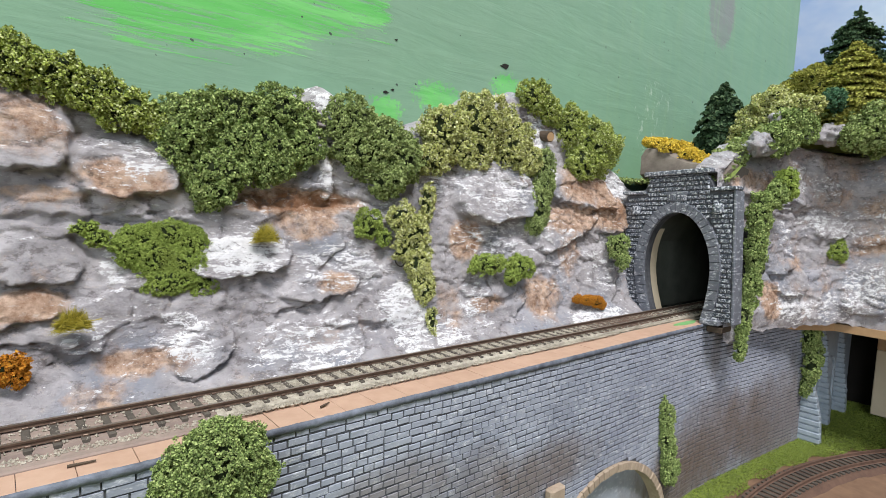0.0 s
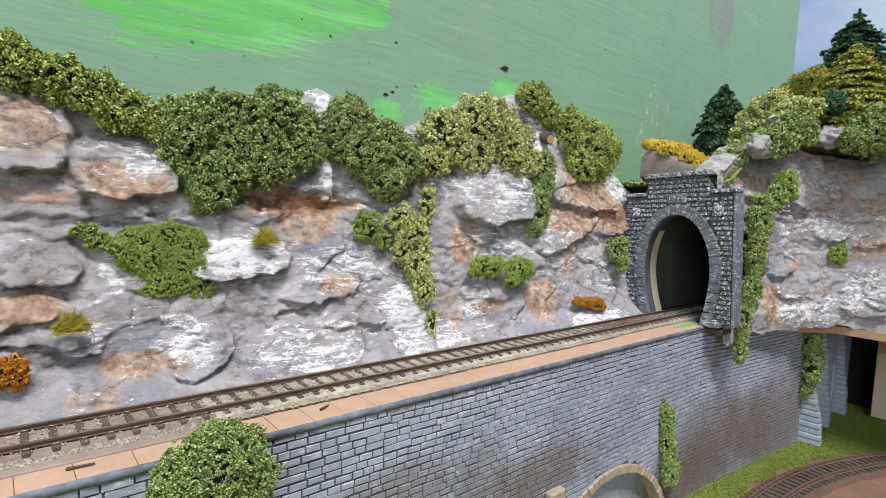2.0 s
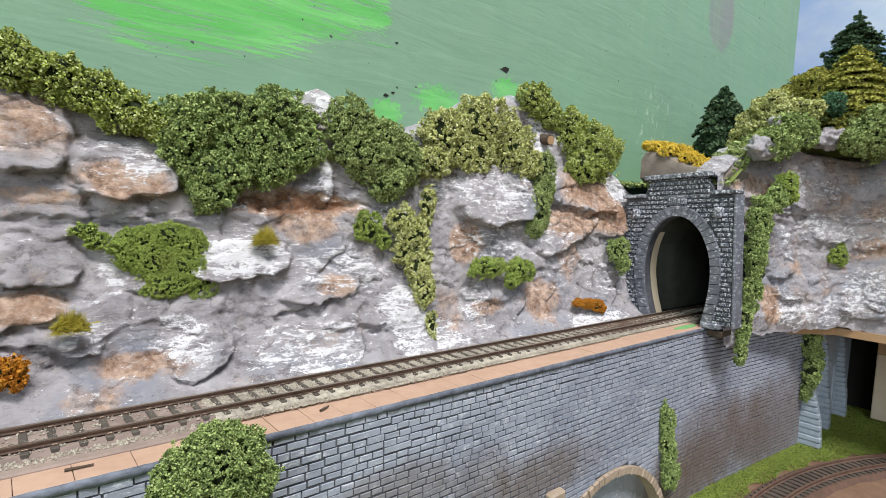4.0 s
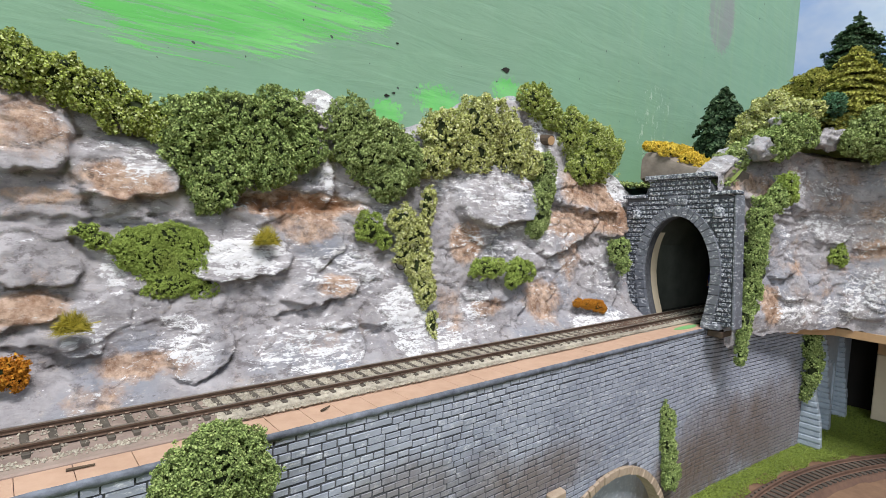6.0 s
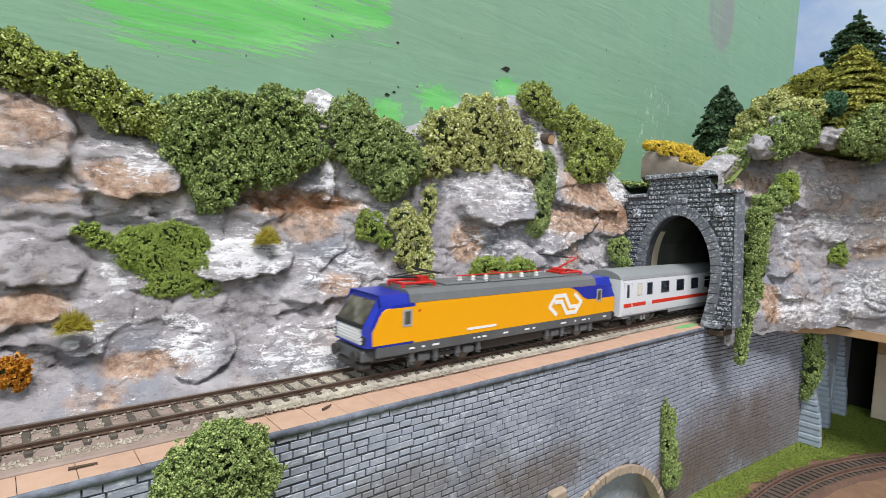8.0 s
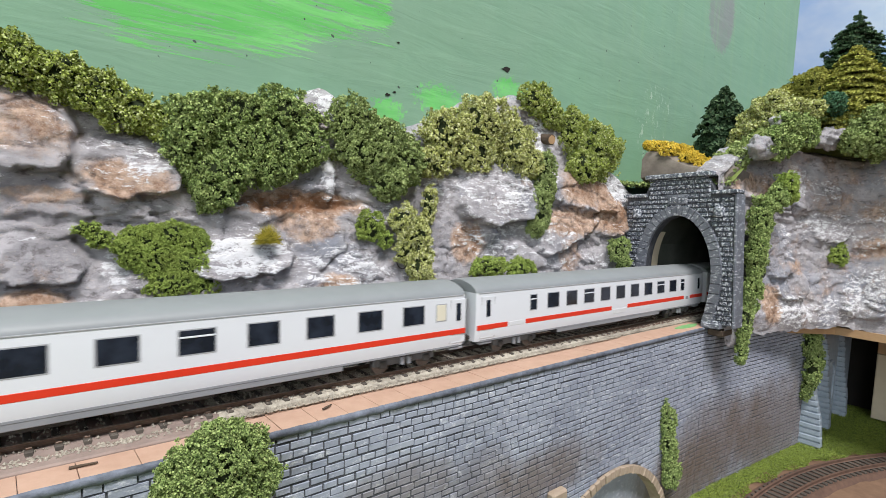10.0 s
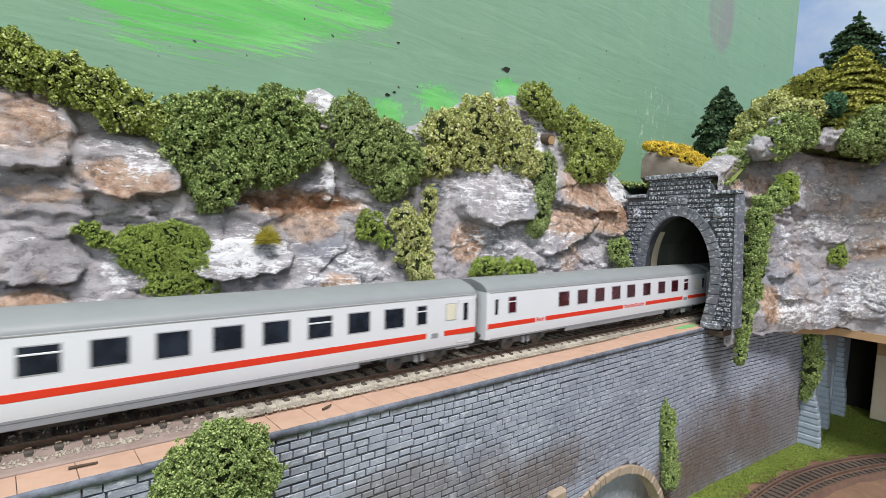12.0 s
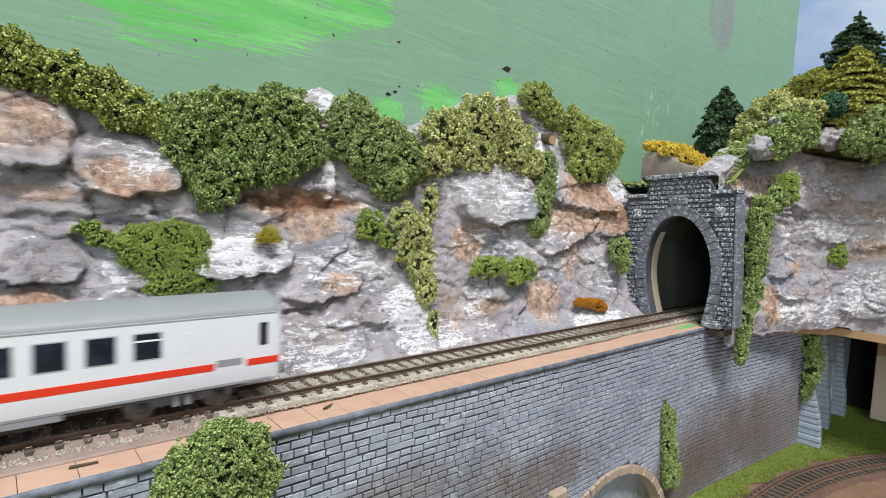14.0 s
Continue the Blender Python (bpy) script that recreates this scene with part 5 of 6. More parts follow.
# ---- train ----
LOCO_YELLOW = plain("signal_yellow_paint", (0.84, 0.37, 0.004), (0.88, 0.40, 0.006), 60, 0.28, local=True, spec=0.5)
LOCO_BLUE = plain("deep_blue_paint", (0.012, 0.025, 0.32), (0.018, 0.035, 0.38), 60, 0.28, local=True, spec=0.5)
LOCO_GREY = plain("dark_grey_frame", (0.075, 0.08, 0.085), (0.12, 0.125, 0.13), 200, 0.5, local=True)
ROOF_GREY = plain("mid_grey_roof", (0.115, 0.12, 0.125), (0.155, 0.16, 0.165), 200, 0.5, local=True)
BOGIE = plain("black_bogie", (0.02, 0.02, 0.02), (0.06, 0.055, 0.05), 300, 0.6, local=True)
COACH_BOGIE = plain("grey_bogie", (0.07, 0.075, 0.08), (0.15, 0.155, 0.16), 300, 0.55, local=True)
STEEL = plain("blackened_wheel", (0.10, 0.10, 0.10), (0.22, 0.21, 0.20), 300, 0.35, 0.8, local=True)
WHITE = plain("coach_white", (0.64, 0.66, 0.70), (0.69, 0.71, 0.75), 60, 0.35, local=True)
COACH_ROOF = plain("coach_roof_grey", (0.215, 0.23, 0.24), (0.25, 0.265, 0.275), 150, 0.5, local=True)
SKIRT = plain("coach_skirt_grey", (0.20, 0.21, 0.23), (0.27, 0.28, 0.30), 150, 0.5, local=True)
RED = plain("signal_red_stripe", (0.62, 0.035, 0.015), (0.68, 0.045, 0.02), 60, 0.35, local=True)
PRINT = plain("white_print", (0.80, 0.80, 0.80), (0.84, 0.84, 0.84), 60, 0.4, local=True)
PANTO_RED = plain("red_pantograph", (0.50, 0.018, 0.012), (0.60, 0.03, 0.02), 200, 0.45, local=True)
FRAME_GREY = plain("window_rubber", (0.30, 0.31, 0.33), (0.38, 0.39, 0.41), 200, 0.5, local=True)
SILVER = plain("pale_grey_grille", (0.60, 0.62, 0.64), (0.68, 0.70, 0.72), 200, 0.4, local=True)
BELLOWS = plain("black_gangway", (0.015, 0.015, 0.016), (0.035, 0.035, 0.035), 300, 0.8, local=True)
BLIND = plain("cream_blind", (0.62, 0.58, 0.46), (0.68, 0.64, 0.52), 200, 0.7, local=True)


def glass(name, colour, rough=0.08):
    n = Nodes(name, rough, 0.0, 0.6)
    return n.done(n.mix(n.ramp(n.noise(220, 3, 0.5, n.place(True)), 0.4, 0.65), colour, tuple(c * 2.2 for c in colour)))


DARK_GLASS = glass("smoked_glass", (0.010, 0.013, 0.020))
RED_GLASS = glass("glass_before_red_seats", (0.035, 0.006, 0.010))
CAB_GLASS = glass("cab_glass", (0.06, 0.058, 0.045), 0.06)
LAMP_GLASS = plain("lamp_lens", (0.70, 0.72, 0.74), (0.78, 0.80, 0.82), 200, 0.15, local=True)


def bogie(parent, cx, base, mat_frame, wheel_r, span):
    root = Geo().box(cx - base / 2 - span, cx + base / 2 + span, -6.9, -5.9, 2.6, 4.9, 0.3)
    root.box(cx - base / 2 - span, cx + base / 2 + span, 5.9, 6.9, 2.6, 4.9, 0.3).box(cx - 2.4, cx + 2.4, -6.4, 6.4, 2.8, 5.2, 0.3)
    ob = root.make("bogie", mat_frame, parent)
    for wx in (cx - base / 2, cx + base / 2):
        for s in (-1, 1):
            w = Geo().tube((wx, s * 4.3, wheel_r + 0.06), (wx, s * 5.5, wheel_r + 0.06), wheel_r, 20).tube((wx, s * 5.5, wheel_r + 0.06), (wx, s * 5.8, wheel_r + 0.06), wheel_r * 0.55, 12)
            w.make("wheel", STEEL, ob)
            Geo().box(wx - 1.2, wx + 1.2, s * 6.9 - 0.5, s * 6.9 + 0.6, wheel_r - 0.9, wheel_r + 1.3, 0.3).make("axle_box", BOGIE, ob)
    for s in (-1, 1):
        for k in (-1.2, 1.2):
            Geo().tube((cx + k, s * 7.1, 2.4), (cx + k, s * 7.1, 4.6), 0.65, 10).make("spring", SKIRT, ob)
    return ob


def coach(label, windows, stripes, prints, blinds, doors, glass_mat):
    """A corridor coach: local x along the train, the near side at -y."""
    L = 80.9
    root = tagged(holder("railway_coach"), label, "railway coach", "coaches of the train")
    half = [(8.45, 5.6), (8.75, 7.2), (8.85, 9.5), (8.82, 13.0), (8.60, 18.0), (8.38, 21.4)]
    body = [(-y, z) for y, z in half] + [(y, z) for y, z in half[::-1]]
    sec = []
    for x, k in ((-L, 0.955), (-L + 0.7, 0.985), (-L + 1.8, 1.0), (L - 1.8, 1.0), (L - 0.7, 0.985), (L, 0.955)):
        sec.append([(x, y * k, z) for y, z in body])
    shade_by_angle(Geo().loft(sec).make("body", WHITE, root, "white side with red stripe"))
    arc = [(-8.40, 21.4), (-8.25, 22.0), (-7.6, 22.9), (-6.2, 23.8), (-4.2, 24.6), (-2.0, 25.1), (0, 25.3), (2.0, 25.1), (4.2, 24.6), (6.2, 23.8), (7.6, 22.9), (8.25, 22.0), (8.40, 21.4)]
    sec = []
    for x, k, dz in ((-L + 0.05, 0.95, 0.8), (-L + 0.8, 0.985, 0.25), (-L + 2.2, 1.0, 0), (L - 2.2, 1.0, 0), (L - 0.8, 0.985, 0.25), (L - 0.05, 0.95, 0.8)):
        sec.append([(x, y * k, 21.4 + (z - 21.4) * (1 - dz * 0.12)) for y, z in arc])
    roof = shade_by_angle(Geo().loft(sec).make("roof", COACH_ROOF, root, "grey curved roof"))
    for s in (-1, 1):
        Geo().box(-L + 1, L - 1, s * 8.42 - 0.12, s * 8.42 + 0.12, 21.25, 21.55, 0.05).make("gutter", FRAME_GREY, root)
        Geo().box(-38, 38, s * 8.2 - 0.25, s * 8.2 + 0.25, 3.9, 6.4, 0.15).make("skirt", SKIRT, root)
        Geo().box(-L + 2, L - 2, s * 8.3 - 0.25, s * 8.3 + 0.25, 5.3, 6.0, 0.1).make("solebar", SKIRT, root)
    for x0, w in ((-34, 14), (-14, 20), (12, 10), (26, 9)):
        Geo().box(x0, x0 + w, -6.5, 6.5, 2.4, 5.7, 0.4).make("equipment_box", BOGIE, root)
    for s in (-1, 1):
        tilt = lambda z: np.interp(z, [5.6, 7.2, 9.5, 13.0, 18.0, 21.4], [8.45, 8.75, 8.85, 8.82, 8.60, 8.38])

        def plate(name, x0, x1, z0, z1, mat, out, thick=0.3):
            g = Geo()
            e = 0.06
            g.loft([[(x0, s * (tilt(z0) - thick), z0), (x1, s * (tilt(z0) - thick), z0), (x1, s * (tilt(z1) - thick), z1), (x0, s * (tilt(z1) - thick), z1)],
                    [(x0, s * (tilt(z0) + out - e), z0), (x1, s * (tilt(z0) + out - e), z0), (x1, s * (tilt(z1) + out - e), z1), (x0, s * (tilt(z1) + out - e), z1)],
                    [(x0 + e, s * (tilt(z0) + out), z0 + e), (x1 - e, s * (tilt(z0) + out), z0 + e), (x1 - e, s * (tilt(z1) + out), z1 - e), (x0 + e, s * (tilt(z1) + out), z1 - e)]])
            return g.make(name, mat, root)

        for c, w, bar in windows:
            fr = plate("window", c - w / 2 - 0.35, c + w / 2 + 0.35, 13.7, 19.5, FRAME_GREY, 0.07)
            plate("pane", c - w / 2, c + w / 2, 14.0, 19.2, glass_mat, 0.12).parent = fr
            if bar:
                plate("glazing_bar", c - w / 2, c + w / 2, 17.55, 17.95, WHITE, 0.2).parent = fr
        for c, w in blinds:
            fr = plate("window", c - w / 2 - 0.35, c + w / 2 + 0.35, 13.9, 19.3, FRAME_GREY, 0.07)
            plate("blind", c - w / 2, c + w / 2, 14.2, 19.0, BLIND, 0.12).parent = fr
        for a, b in stripes:
            plate("stripe", a, b, 9.35, 11.0, RED, 0.06)
        for a, b, za, zb, m in prints:
            plate("lettering", a, b, za, zb, m, 0.08)
        for c in doors:
            d = plate("door", c - 3.0, c + 3.0, 6.6, 20.2, WHITE, 0.10)
            for e in (c - 3.1, c + 3.1):
                plate("door_edge", e - 0.1, e + 0.1, 6.6, 20.2, FRAME_GREY, 0.13).parent = d
            plate("door_pane", c - 0.9, c + 0.9, 13.6, 19.0, DARK_GLASS, 0.16).parent = d
            plate("door_stripe", c - 3.0, c + 3.0, 9.35, 11.0, RED, 0.16).parent = d
            Geo().box(c - 2.8, c + 2.8, s * 7.4 - 0.9, s * 7.4 + 0.9, 4.3, 5.2, 0.2).make("step", SKIRT, root)
    for e in (-1, 1):
        Geo().box(e * (L + 0.6) - 0.7, e * (L + 0.6) + 0.7, -4.2, 4.2, 6.4, 19.5, 0.6).make("gangway", BELLOWS, root)
        Geo().tube((e * L, 0, 4.0), (e * (L + 1.7), 0, 4.0), 0.9, 8).make("coupling", BOGIE, root)
        bogie(root, e * 59.4, 15.6, COACH_BOGIE, 2.9, 3.2)
        for s in (-1, 1):
            Geo().tube((e * L, s * 5.4, 6.6), (e * (L + 1.3), s * 5.4, 6.6), 0.7, 8).tube((e * (L + 1.3), s * 5.4, 6.6), (e * (L + 1.6), s * 5.4, 6.6), 1.4, 12).make("buffer", BOGIE, root)
    return root


STD_DOORS = (-75.6, 75.6)


def at(centres, w, bars=()):
    return [(x, w, i in bars) for i, x in enumerate(centres)]


NOTICE = [(62.4, 65.0, 9.2, 10.7, SKIRT)]
COACHES = [
    coach("white first-class coach with wide windows and red stripe", at((-57.5,), 4.6) + at((-43.5, -28.6, -13.5, 1.5, 16.3, 31.0, 45.9, 60.6), 7.4, (3,)), [(-71.8, -60.4), (-55.0, 80.4)], [(-60, -55.6, 8.9, 10.8, SILVER)], [(-66, 3.0), (71.0, 3.6)], (-75.6, 78.0), DARK_GLASS),
    coach("white open coach with large dark windows and broken red stripe", at((-41.9, -30.7, -19.4, -8.1, 3.2, 14.5, 25.9, 37.2, 48.7), 6.4, (2, 7)) + at((-53.0, 58.4), 3.3, (0, 1)), [(-80.4, -66), (-57, -3.0), (9.0, 60.4), (66.8, 80.4)], [(-65, -58, 9.4, 10.9, SILVER), (-2.0, 8.0, 7.6, 9.6, SILVER)] + NOTICE, [], STD_DOORS, DARK_GLASS),
    coach("white second-class coach with blinds drawn beside the doors", at((-42.4, -31.1, -19.8, -8.3, 3.1, 14.4, 25.9, 37.3, 48.8), 6.4, (1, 6)) + at((-52.2, 58.6), 3.3, (0, 1)), [(-80.4, -61), (-54.8, 60.5), (67.3, 80.4)], [(-60, -55.8, 9.3, 10.9, SILVER)] + NOTICE, [(-63.2, 3.8), (69.9, 3.8)], (-69.4, 76.0), DARK_GLASS),
    coach("white dining coach with red-lit windows and a long blank panel", at((-69.0,), 3.6, (0,)) + at((-40.4, -28.6, -16.9, -5.0, 6.7, 19.9, 33.3, 46.0), 6.2) + at((57.5,), 4.0, (0,)), [(-80.4, -56.6), (-51, 0.9), (19.4, 54.5), (60, 80.4)], [(55.4, 59.2, 9.0, 10.5, SKIRT)], [(69.3, 4.2)], (), RED_GLASS),
    coach("white rear coach with long row of dark windows", at((-50.7, -43.0, -35.1, -27.3, -19.4, -11.6, -3.7, 4.2, 12.1, 20.2, 28.0, 36.0, 44.1, 52.3), 4.8, (0, 6, 13)), [(-80.4, 5.4), (18.5, 65.6), (72.7, 80.4)], [(6.6, 17.6, 7.6, 9.7, SILVER), (66, 71.6, 10.0, 11.6, SKIRT), (59.4, 60.8, 14.4, 18.4, SILVER)], [], (-75.0,), DARK_GLASS),
]
for x_ in (-76.7, 76.0):
    for y_ in (-8.6, 8.6):
        Geo().box(x_ - 0.7, x_ + 0.7, y_ - 0.25, y_ + 0.25, 13.8, 19.0, 0.1).make("narrow_pane", DARK_GLASS, COACHES[3])
for y_ in (-8.6, 8.6):
    Geo().box(75.6, 77.6, y_ - 0.25, y_ + 0.25, 13.8, 19.2, 0.1).make("narrow_pane", DARK_GLASS, COACHES[4])
# red lettering on the dining coach: unreadable, so short bars
for k_ in range(11):
    for x_, n_ in ((2.0, 11), (-56.0, 3)):
        if k_ < n_:
            for y_ in (-8.86, 8.86):
                Geo().box(x_ + 1.5 * k_, x_ + 1.5 * k_ + 0.95, y_ - 0.05, y_ + 0.05, 9.5, 10.7 + 0.3 * (k_ % 3 == 0), 0.0).make("lettering", RED, COACHES[3])


def locomotive():
    root = tagged(holder("electric_locomotive"), "yellow and blue model electric locomotive with red pantographs", "locomotive")
    L = 61.0
    W = 9.4

    def shell(x0, x1, name, mat, inset=0.0, zlo=9.0, ztop=24.0):
        prof = [(-W + inset, zlo), (-W + inset, 20.6), (W - inset, 20.6), (W - inset, zlo)]
        return shade_by_angle(Geo().loft([[(x, y, z) for y, z in prof] for x in (x0, x1)]).make(name, mat, root), 25)

    shell(-45, 45, "body", LOCO_YELLOW, 0.0)
    for e in (-1, 1):
        name = "cab"
        prof_n = [(-1, 9.0), (-1, 15.2), (-0.94, 20.4), (-0.80, 23.2), (0.80, 23.2), (0.94, 20.4), (1, 15.2), (1, 9.0)]
        stations = ((45.0, 1.0, None), (52.0, 1.0, None), (56.5, 1.0, None))
        sec = [[(e * x, y * W * k, z) for y, z in prof_n] for x, k, _ in stations]
        nose = [(e * 59.4, -9.1, 9.0), (e * 59.4, -9.1, 15.2), (e * 57.0, -8.6, 19.6), (e * 54.8, -7.2, 23.0), (e * 54.8, 7.2, 23.0), (e * 57.0, 8.6, 19.6), (e * 59.4, 9.1, 15.2), (e * 59.4, 9.1, 9.0)]
        front = [(e * L, -7.5, 9.0), (e * L, -7.5, 14.8), (e * 58.0, -7.2, 19.6), (e * 55.6, -6.6, 22.6), (e * 55.6, 6.6, 22.6), (e * 58.0, 7.2, 19.6), (e * L, 7.5, 14.8), (e * L, 7.5, 9.0)]
        cab = shade_by_angle(Geo().loft(sec + [nose, front]).make(name, LOCO_BLUE, root, "deep blue cab"), 25)
        # windscreen, grille and lamps on the nose
        Geo().loft([[(e * 60.5, -6.9, 15.3), (e * 60.5, 6.9, 15.3), (e * 56.6, 6.5, 21.6), (e * 56.6, -6.5, 21.6)], [(e * 61.2, -6.7, 15.5), (e * 61.2, 6.7, 15.5), (e * 57.4, 6.2, 21.4), (e * 57.4, -6.2, 21.4)]]).make("windscreen", CAB_GLASS, cab, "glossy windscreen")
        Geo().box(min(e * 60.9, e * 61.5), max(e * 60.9, e * 61.5), -7.3, 7.3, 14.2, 15.6, 0.15).make("screen_surround", BELLOWS, cab)
        grille = Geo().box(min(e * 60.9, e * 61.3), max(e * 60.9, e * 61.3), -6.6, 6.6, 9.7, 14.1, 0.1).make("grille", SILVER, cab, "pale grey slatted grille")
        for k in range(4):
            z = 10.7 + 0.85 * k
            Geo().box(min(e * 61.25, e * 61.5), max(e * 61.25, e * 61.5), -6.0, 6.0, z, z + 0.45, 0.08).make("slat", PRINT, grille)
        for s in (-1, 1):
            h = Geo().box(min(e * 60.3, e * 61.45), max(e * 60.3, e * 61.45), s * 7.3 - 0.75, s * 7.3 + 0.75, 9.8, 12.2, 0.2).make("headlight", BELLOWS, cab)
            for z in (10.45, 11.45):
                Geo().tube((e * 61.35, s * 7.3, z), (e * 61.65, s * 7.3, z), 0.42, 10).make("lens", LAMP_GLASS, h)
            # yellow panel running up to the cab's slanted edge; lower at the blue rear end
            panel_edge = [(e * 44.9, 9.6), (e * 59.0, 9.6), (e * 59.2, 13.4), (e * 56.2, 18.6), (e * 54.6, 19.6), (e * 44.9, 19.7)] if e < 0 else [(44.9, 9.05), (59.0, 9.05), (59.2, 13.4), (58.4, 15.2), (44.9, 15.2)]
            y = s * W
            Geo().prism(panel_edge, "y", s * (W - 0.9), s * (W + 0.06)).make("side_panel", LOCO_YELLOW, cab, "signal yellow side panel")
            Geo().prism([(e * 44.9, 19.7 if e < 0 else 15.2), (e * 53.0, 19.6 if e < 0 else 15.2), (e * 52.6, 20.5), (e * 44.9, 20.6)], "y", s * (W - 0.6), s * (W + 0.05)).make("side_panel", LOCO_BLUE, cab)
            w = Geo().box(min(e * 45.9, e * 49.3), max(e * 45.9, e * 49.3), y - 0.15, y + 0.15, 14.0, 19.0, 0.3).make("side_window", FRAME_GREY, cab)
            Geo().box(min(e * 46.4, e * 48.8), max(e * 46.4, e * 48.8), y - 0.22, y + 0.22, 14.5, 18.6, 0.25).make("side_pane", CAB_GLASS, w)
            for d in (45.3, 49.8):
                Geo().box(min(e * d, e * (d + 0.18)), max(e * d, e * (d + 0.18)), y - 0.10, y + 0.10, 9.8, 19.4 if e < 0 else 15.0).make("handrail", LOCO_YELLOW, cab)
            Geo().tube((e * L, s * 5.3, 6.2), (e * (L + 1.3), s * 5.3, 6.2), 0.9, 10).tube((e * (L + 1.3), s * 5.3, 6.2), (e * (L + 1.7), s * 5.3, 6.2), 1.7, 14).make("buffer", BOGIE, cab)
        Geo().box(min(e * 54, e * (L + 0.2)), max(e * 54, e * (L + 0.2)), -7.6, 7.6, 4.6, 8.2, 0.6).make("buffer_beam", LOCO_GREY, cab)
        Geo().box(min(e * 57, e * (L + 0.1)), max(e * 57, e * (L + 0.1)), -6.8, 6.8, 2.0, 4.5, 0.8).make("snowplough", BOGIE, cab)
        bogie(root, e * 31.0, 18.0, LOCO_GREY, 3.9, 4.4)
    # frame with printed notices
    for s in (-1, 1):
        f = Geo().box(-57.5, 57.5, s * 8.7 - 0.7, s * 8.7 + 0.7, 5.9, 9.05, 0.25).make("frame", LOCO_GREY, root, "dark grey frame")
        rp = random.Random(11)
        x = -52.0
        while x < 52:
            w = rp.uniform(0.6, 3.2)
            if rp.random() < 0.55:
                Geo().box(x, x + w, s * 9.4 - 0.08, s * 9.4 + 0.05, 7.2, 7.75).make("lettering", PRINT, f)
            x += w + rp.uniform(1.0, 4.0)
    for e in (-1, 1):
        for s in (-1, 1):
            for k in (-13.5, -4.5, 4.5, 13.5):
                Geo().tube((e * 31 + k, s * 8.0, 2.2), (e * 31 + k, s * 8.0, 5.8), 0.9, 10).tube((e * 31 + k, s * 8.0, 3.2), (e * 31 + k, s * 8.0, 3.6), 1.2, 10).make("spring_post", LOCO_GREY, root)
            Geo().box(e * 31 - 15, e * 31 + 15, s * 7.7 - 0.4, s * 7.7 + 0.4, 3.2, 4.4, 0.2).make("side_beam", BOGIE, root)
            for k in (-9.0, 9.0):
                Geo().box(e * 31 + k - 2.2, e * 31 + k + 2.2, s * 8.0 - 0.7, s * 8.0 + 0.7, 2.6, 5.0, 0.4).make("axle_cover", LOCO_GREY, root)
    Geo().box(-16, 16, -7.8, 7.8, 2.4, 5.9, 0.5).make("transformer", BOGIE, root)
    Geo().box(-57, 57, -8.0, 8.0, 5.0, 9.0).make("underframe", BOGIE, root)
    # the rear blue sweep and the white mark before it
    for s in (-1, 1):
        Geo().prism([(45.2, 15.2), (40.0, 15.4), (36.5, 16.6), (33.5, 18.8), (30.0, 20.2), (27.5, 20.6), (45.2, 20.6)], "y", s * (W - 0.4), s * (W + 0.04)).make("colour_sweep", LOCO_BLUE, root)
        m = Geo()
        y0 = s * (W - 0.3)

        def bar(p, q, w=1.5):
            d = Vector((q[0] - p[0], q[1] - p[1]))
            n = Vector((-d.y, d.x)).normalized() * w * 0.5
            d = d.normalized() * 0.25
            m.prism([(p[0] - d.x + n.x, p[1] - d.y + n.y), (q[0] + d.x + n.x, q[1] + d.y + n.y), (q[0] + d.x - n.x, q[1] + d.y - n.y), (p[0] - d.x - n.x, p[1] - d.y - n.y)], "y", y0, y1)

        loop = [(20.8, 11.0), (16.6, 14.2), (19.8, 17.9), (25.4, 17.9), (28.8, 13.3), (32.6, 13.3)]
        for k, (p, q) in enumerate(zip(loop, loop[1:])):
            y1 = s * (W + 0.06 + 0.012 * k)
            bar(p, q)
            y1 = s * (W + 0.13 + 0.012 * k)
            bar((52.2 - p[0], 29.0 - p[1]), (52.2 - q[0], 29.0 - q[1]))
        m.make("white_mark", PRINT, root, "white looped arrow mark")
        Geo().box(-24, -11, s * (W + 0.03) - 0.06, s * (W + 0.03) + 0.04, 10.2, 11.0).make("lettering", PRINT, root)
        Geo().box(-43.6, -42.9, s * (W + 0.03) - 0.06, s * (W + 0.03) + 0.04, 18.0, 18.7).make("lettering", PANTO_RED, root)
    # roof with equipment
    prof = [(-9.2, 20.7), (-8.4, 23.0), (-6.8, 24.2), (6.8, 24.2), (8.4, 23.0), (9.2, 20.7)]
    shade_by_angle(Geo().loft([[(x, y, z) for y, z in prof] for x in (-46.5, 45.5)]).make("roof", ROOF_GREY, root, "grey roof"), 25)
    for x0, x1 in ((-30, -12), (-10, 10), (12, 30)):
        Geo().box(x0, x1, -5.2, 5.2, 24.1, 24.9, 0.3).make("roof_hatch", ROOF_GREY, root)
    for x in (-22, -17, -11, -3, 2, 7, 15):
        y = -3.5 if x % 2 else -2.5
        Geo().tube((x, y, 24.5), (x, y, 26.6), 0.65, 8, 0.45).tube((x, y, 25.2), (x, y, 25.5), 0.85, 8).tube((x, y, 26.0), (x, y, 26.3), 0.75, 8).make("insulator", PRINT, root)
    Geo().tube((-24, -3, 26.7), (18, -3, 26.9), 0.22, 6).tube((-3, -3, 26.8), (-3, 3, 26.8), 0.2, 6).make("busbar", PANTO_RED, root)
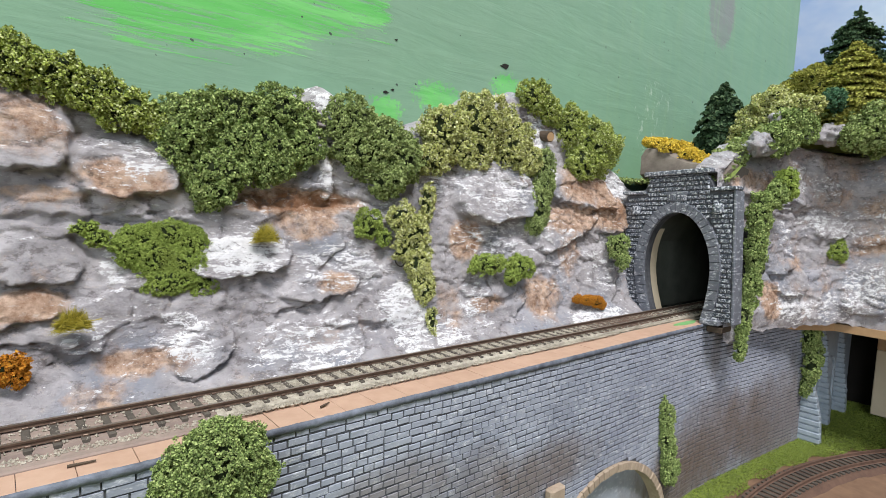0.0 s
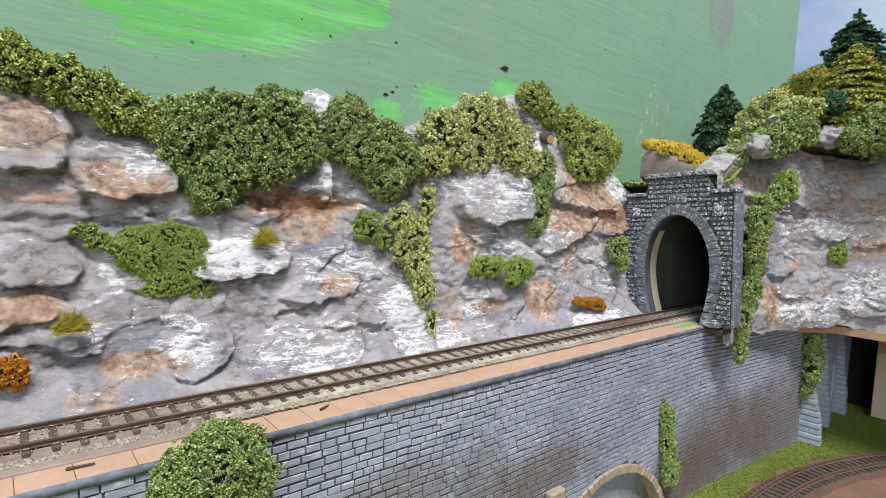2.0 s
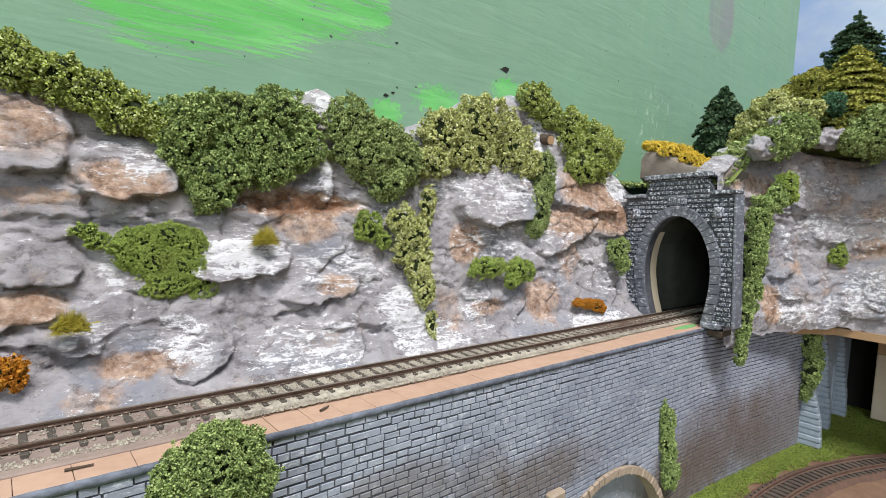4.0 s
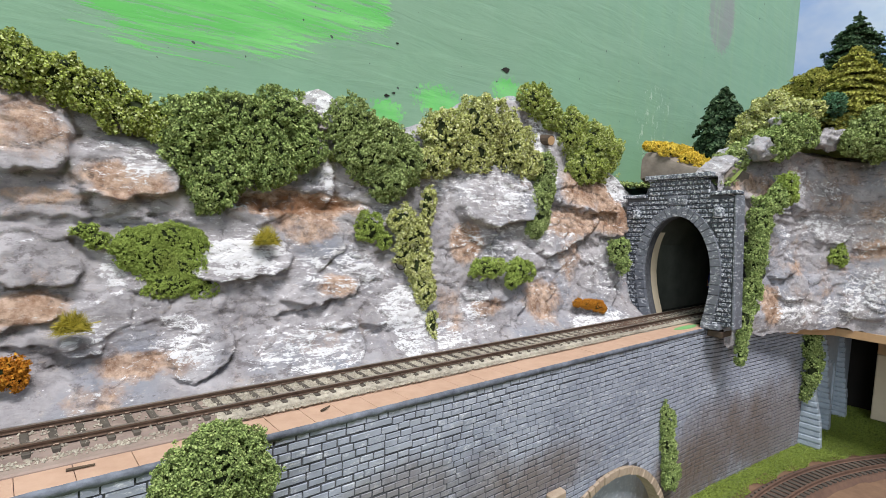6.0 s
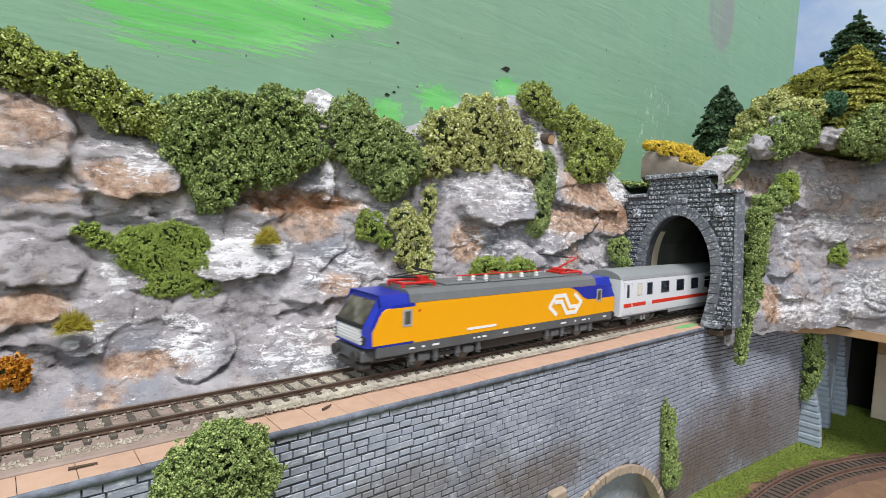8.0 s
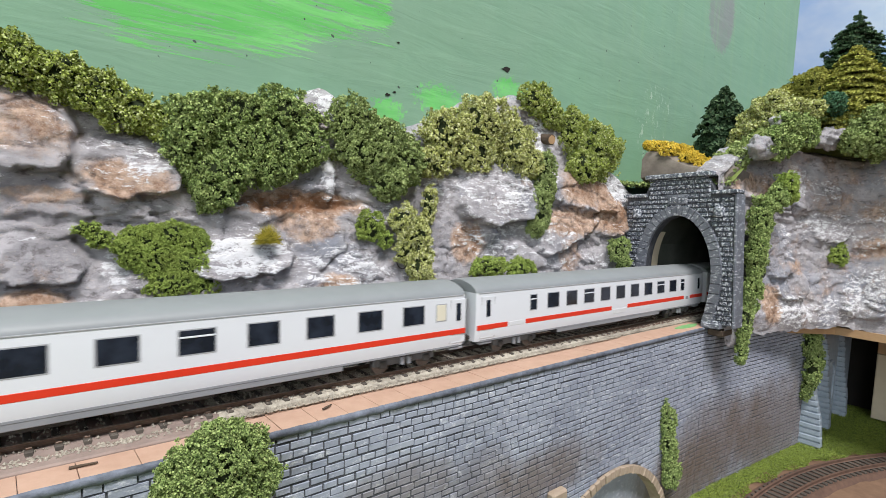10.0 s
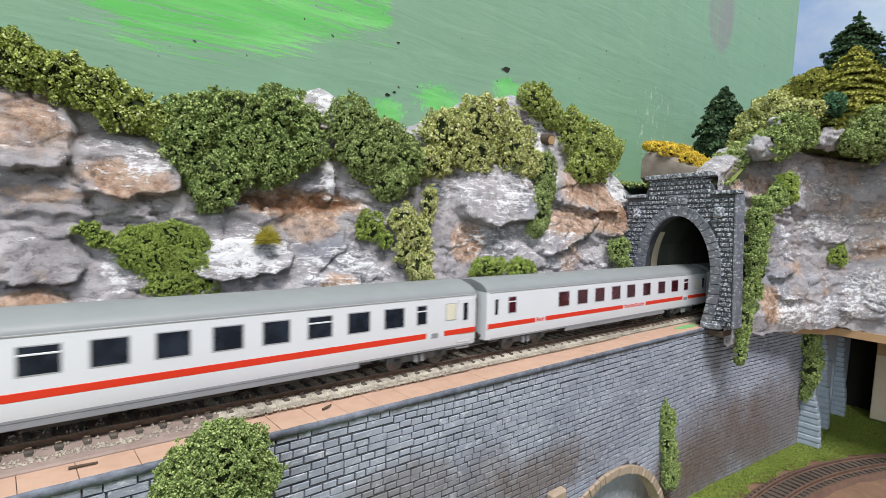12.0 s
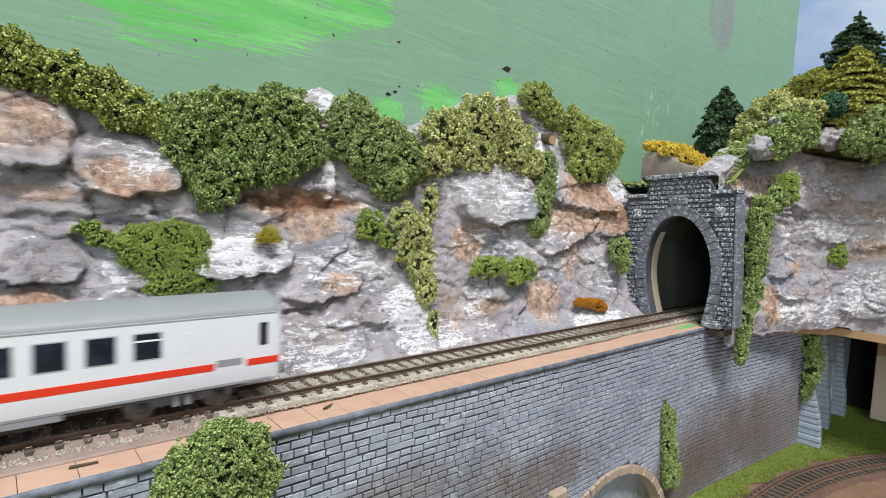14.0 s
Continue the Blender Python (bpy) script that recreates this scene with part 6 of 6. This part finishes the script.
    for cx, d in ((-40.0, 1), (36.0, -1)):
        p = Geo()
        for y in (-3.6, 3.6):
            p.tube((cx - 5.5, y, 25.4), (cx + 6.5, y, 25.4), 0.45, 6)
        for x in (cx - 5.5, cx + 6.5):
            p.tube((x, -3.6, 25.4), (x, 3.6, 25.4), 0.45, 6)
            for y in (-3.6, 3.6):
                p.tube((x, y, 24.0), (x, y, 25.4), 0.55, 8)
        p.box(cx + d * 4 - 1.6, cx + d * 4 + 1.6, -2.2, 2.2, 25.0, 27.0, 0.3)
        pan = p.make("pantograph", PANTO_RED, root, "red pantograph base with black arms")
        up = 27.0 if cx < 0 else 30.5
        a = Geo().tube((cx + d * 5.5, 0, 26.4), (cx - d * 8, 0, up), 0.35, 6)
        for y in (-3.0, 3.0):
            a.tube((cx - d * 8, y * 0.3, up), (cx + d * 6.5, y, up + 1.2), 0.22, 6)
        a.make("arm", BELLOWS if cx < 0 else PANTO_RED, pan)
        h = Geo()
        for k in (0, 1.6):
            h.tube((cx + d * (6.0 + k), -6.2, up + 1.3), (cx + d * (6.0 + k), 6.2, up + 1.3), 0.25, 6)
        h.make("collector_head", BELLOWS, pan)
    return root


LOCO = locomotive()

# the bricks nearest the camera, each a piece of its own
for verts_, faces_ in NEAR_BRICKS:
    Geo().add(verts_, faces_).make("brick", BRICK, WALL)

# where the coupling behind the locomotive stands along the line, in millimetres
RUN = [(0.0, 924.5), (1.0, 801.5), (2.0, 678.5), (3.0, 555.5), (4.0, 432.5), (5.0, 309.5), (6.0, 186.5), (6.5, 125.0), (7.0, 63.5), (7.5, 1.6), (8.0, -62.5), (8.2, -87.5),
       (9.0, -186.0), (9.7, -274.0), (10.1, -327.5), (10.5, -383.0), (11.0, -468.0), (11.5, -554.0), (12.0, -642.5), (12.5, -731.2), (13.0, -831.5), (13.4, -913.3), (14.0, -1041.5)]


def motions():
    walk(LOCO, [(t, pose((u - 62.8) * MM, 0, 0)) for t, u in RUN])
    for i, c in enumerate(COACHES):
        walk(c, [(t, pose((u + 166.7 * (i + 0.5)) * MM, 0, 0)) for t, u in RUN])


motions()
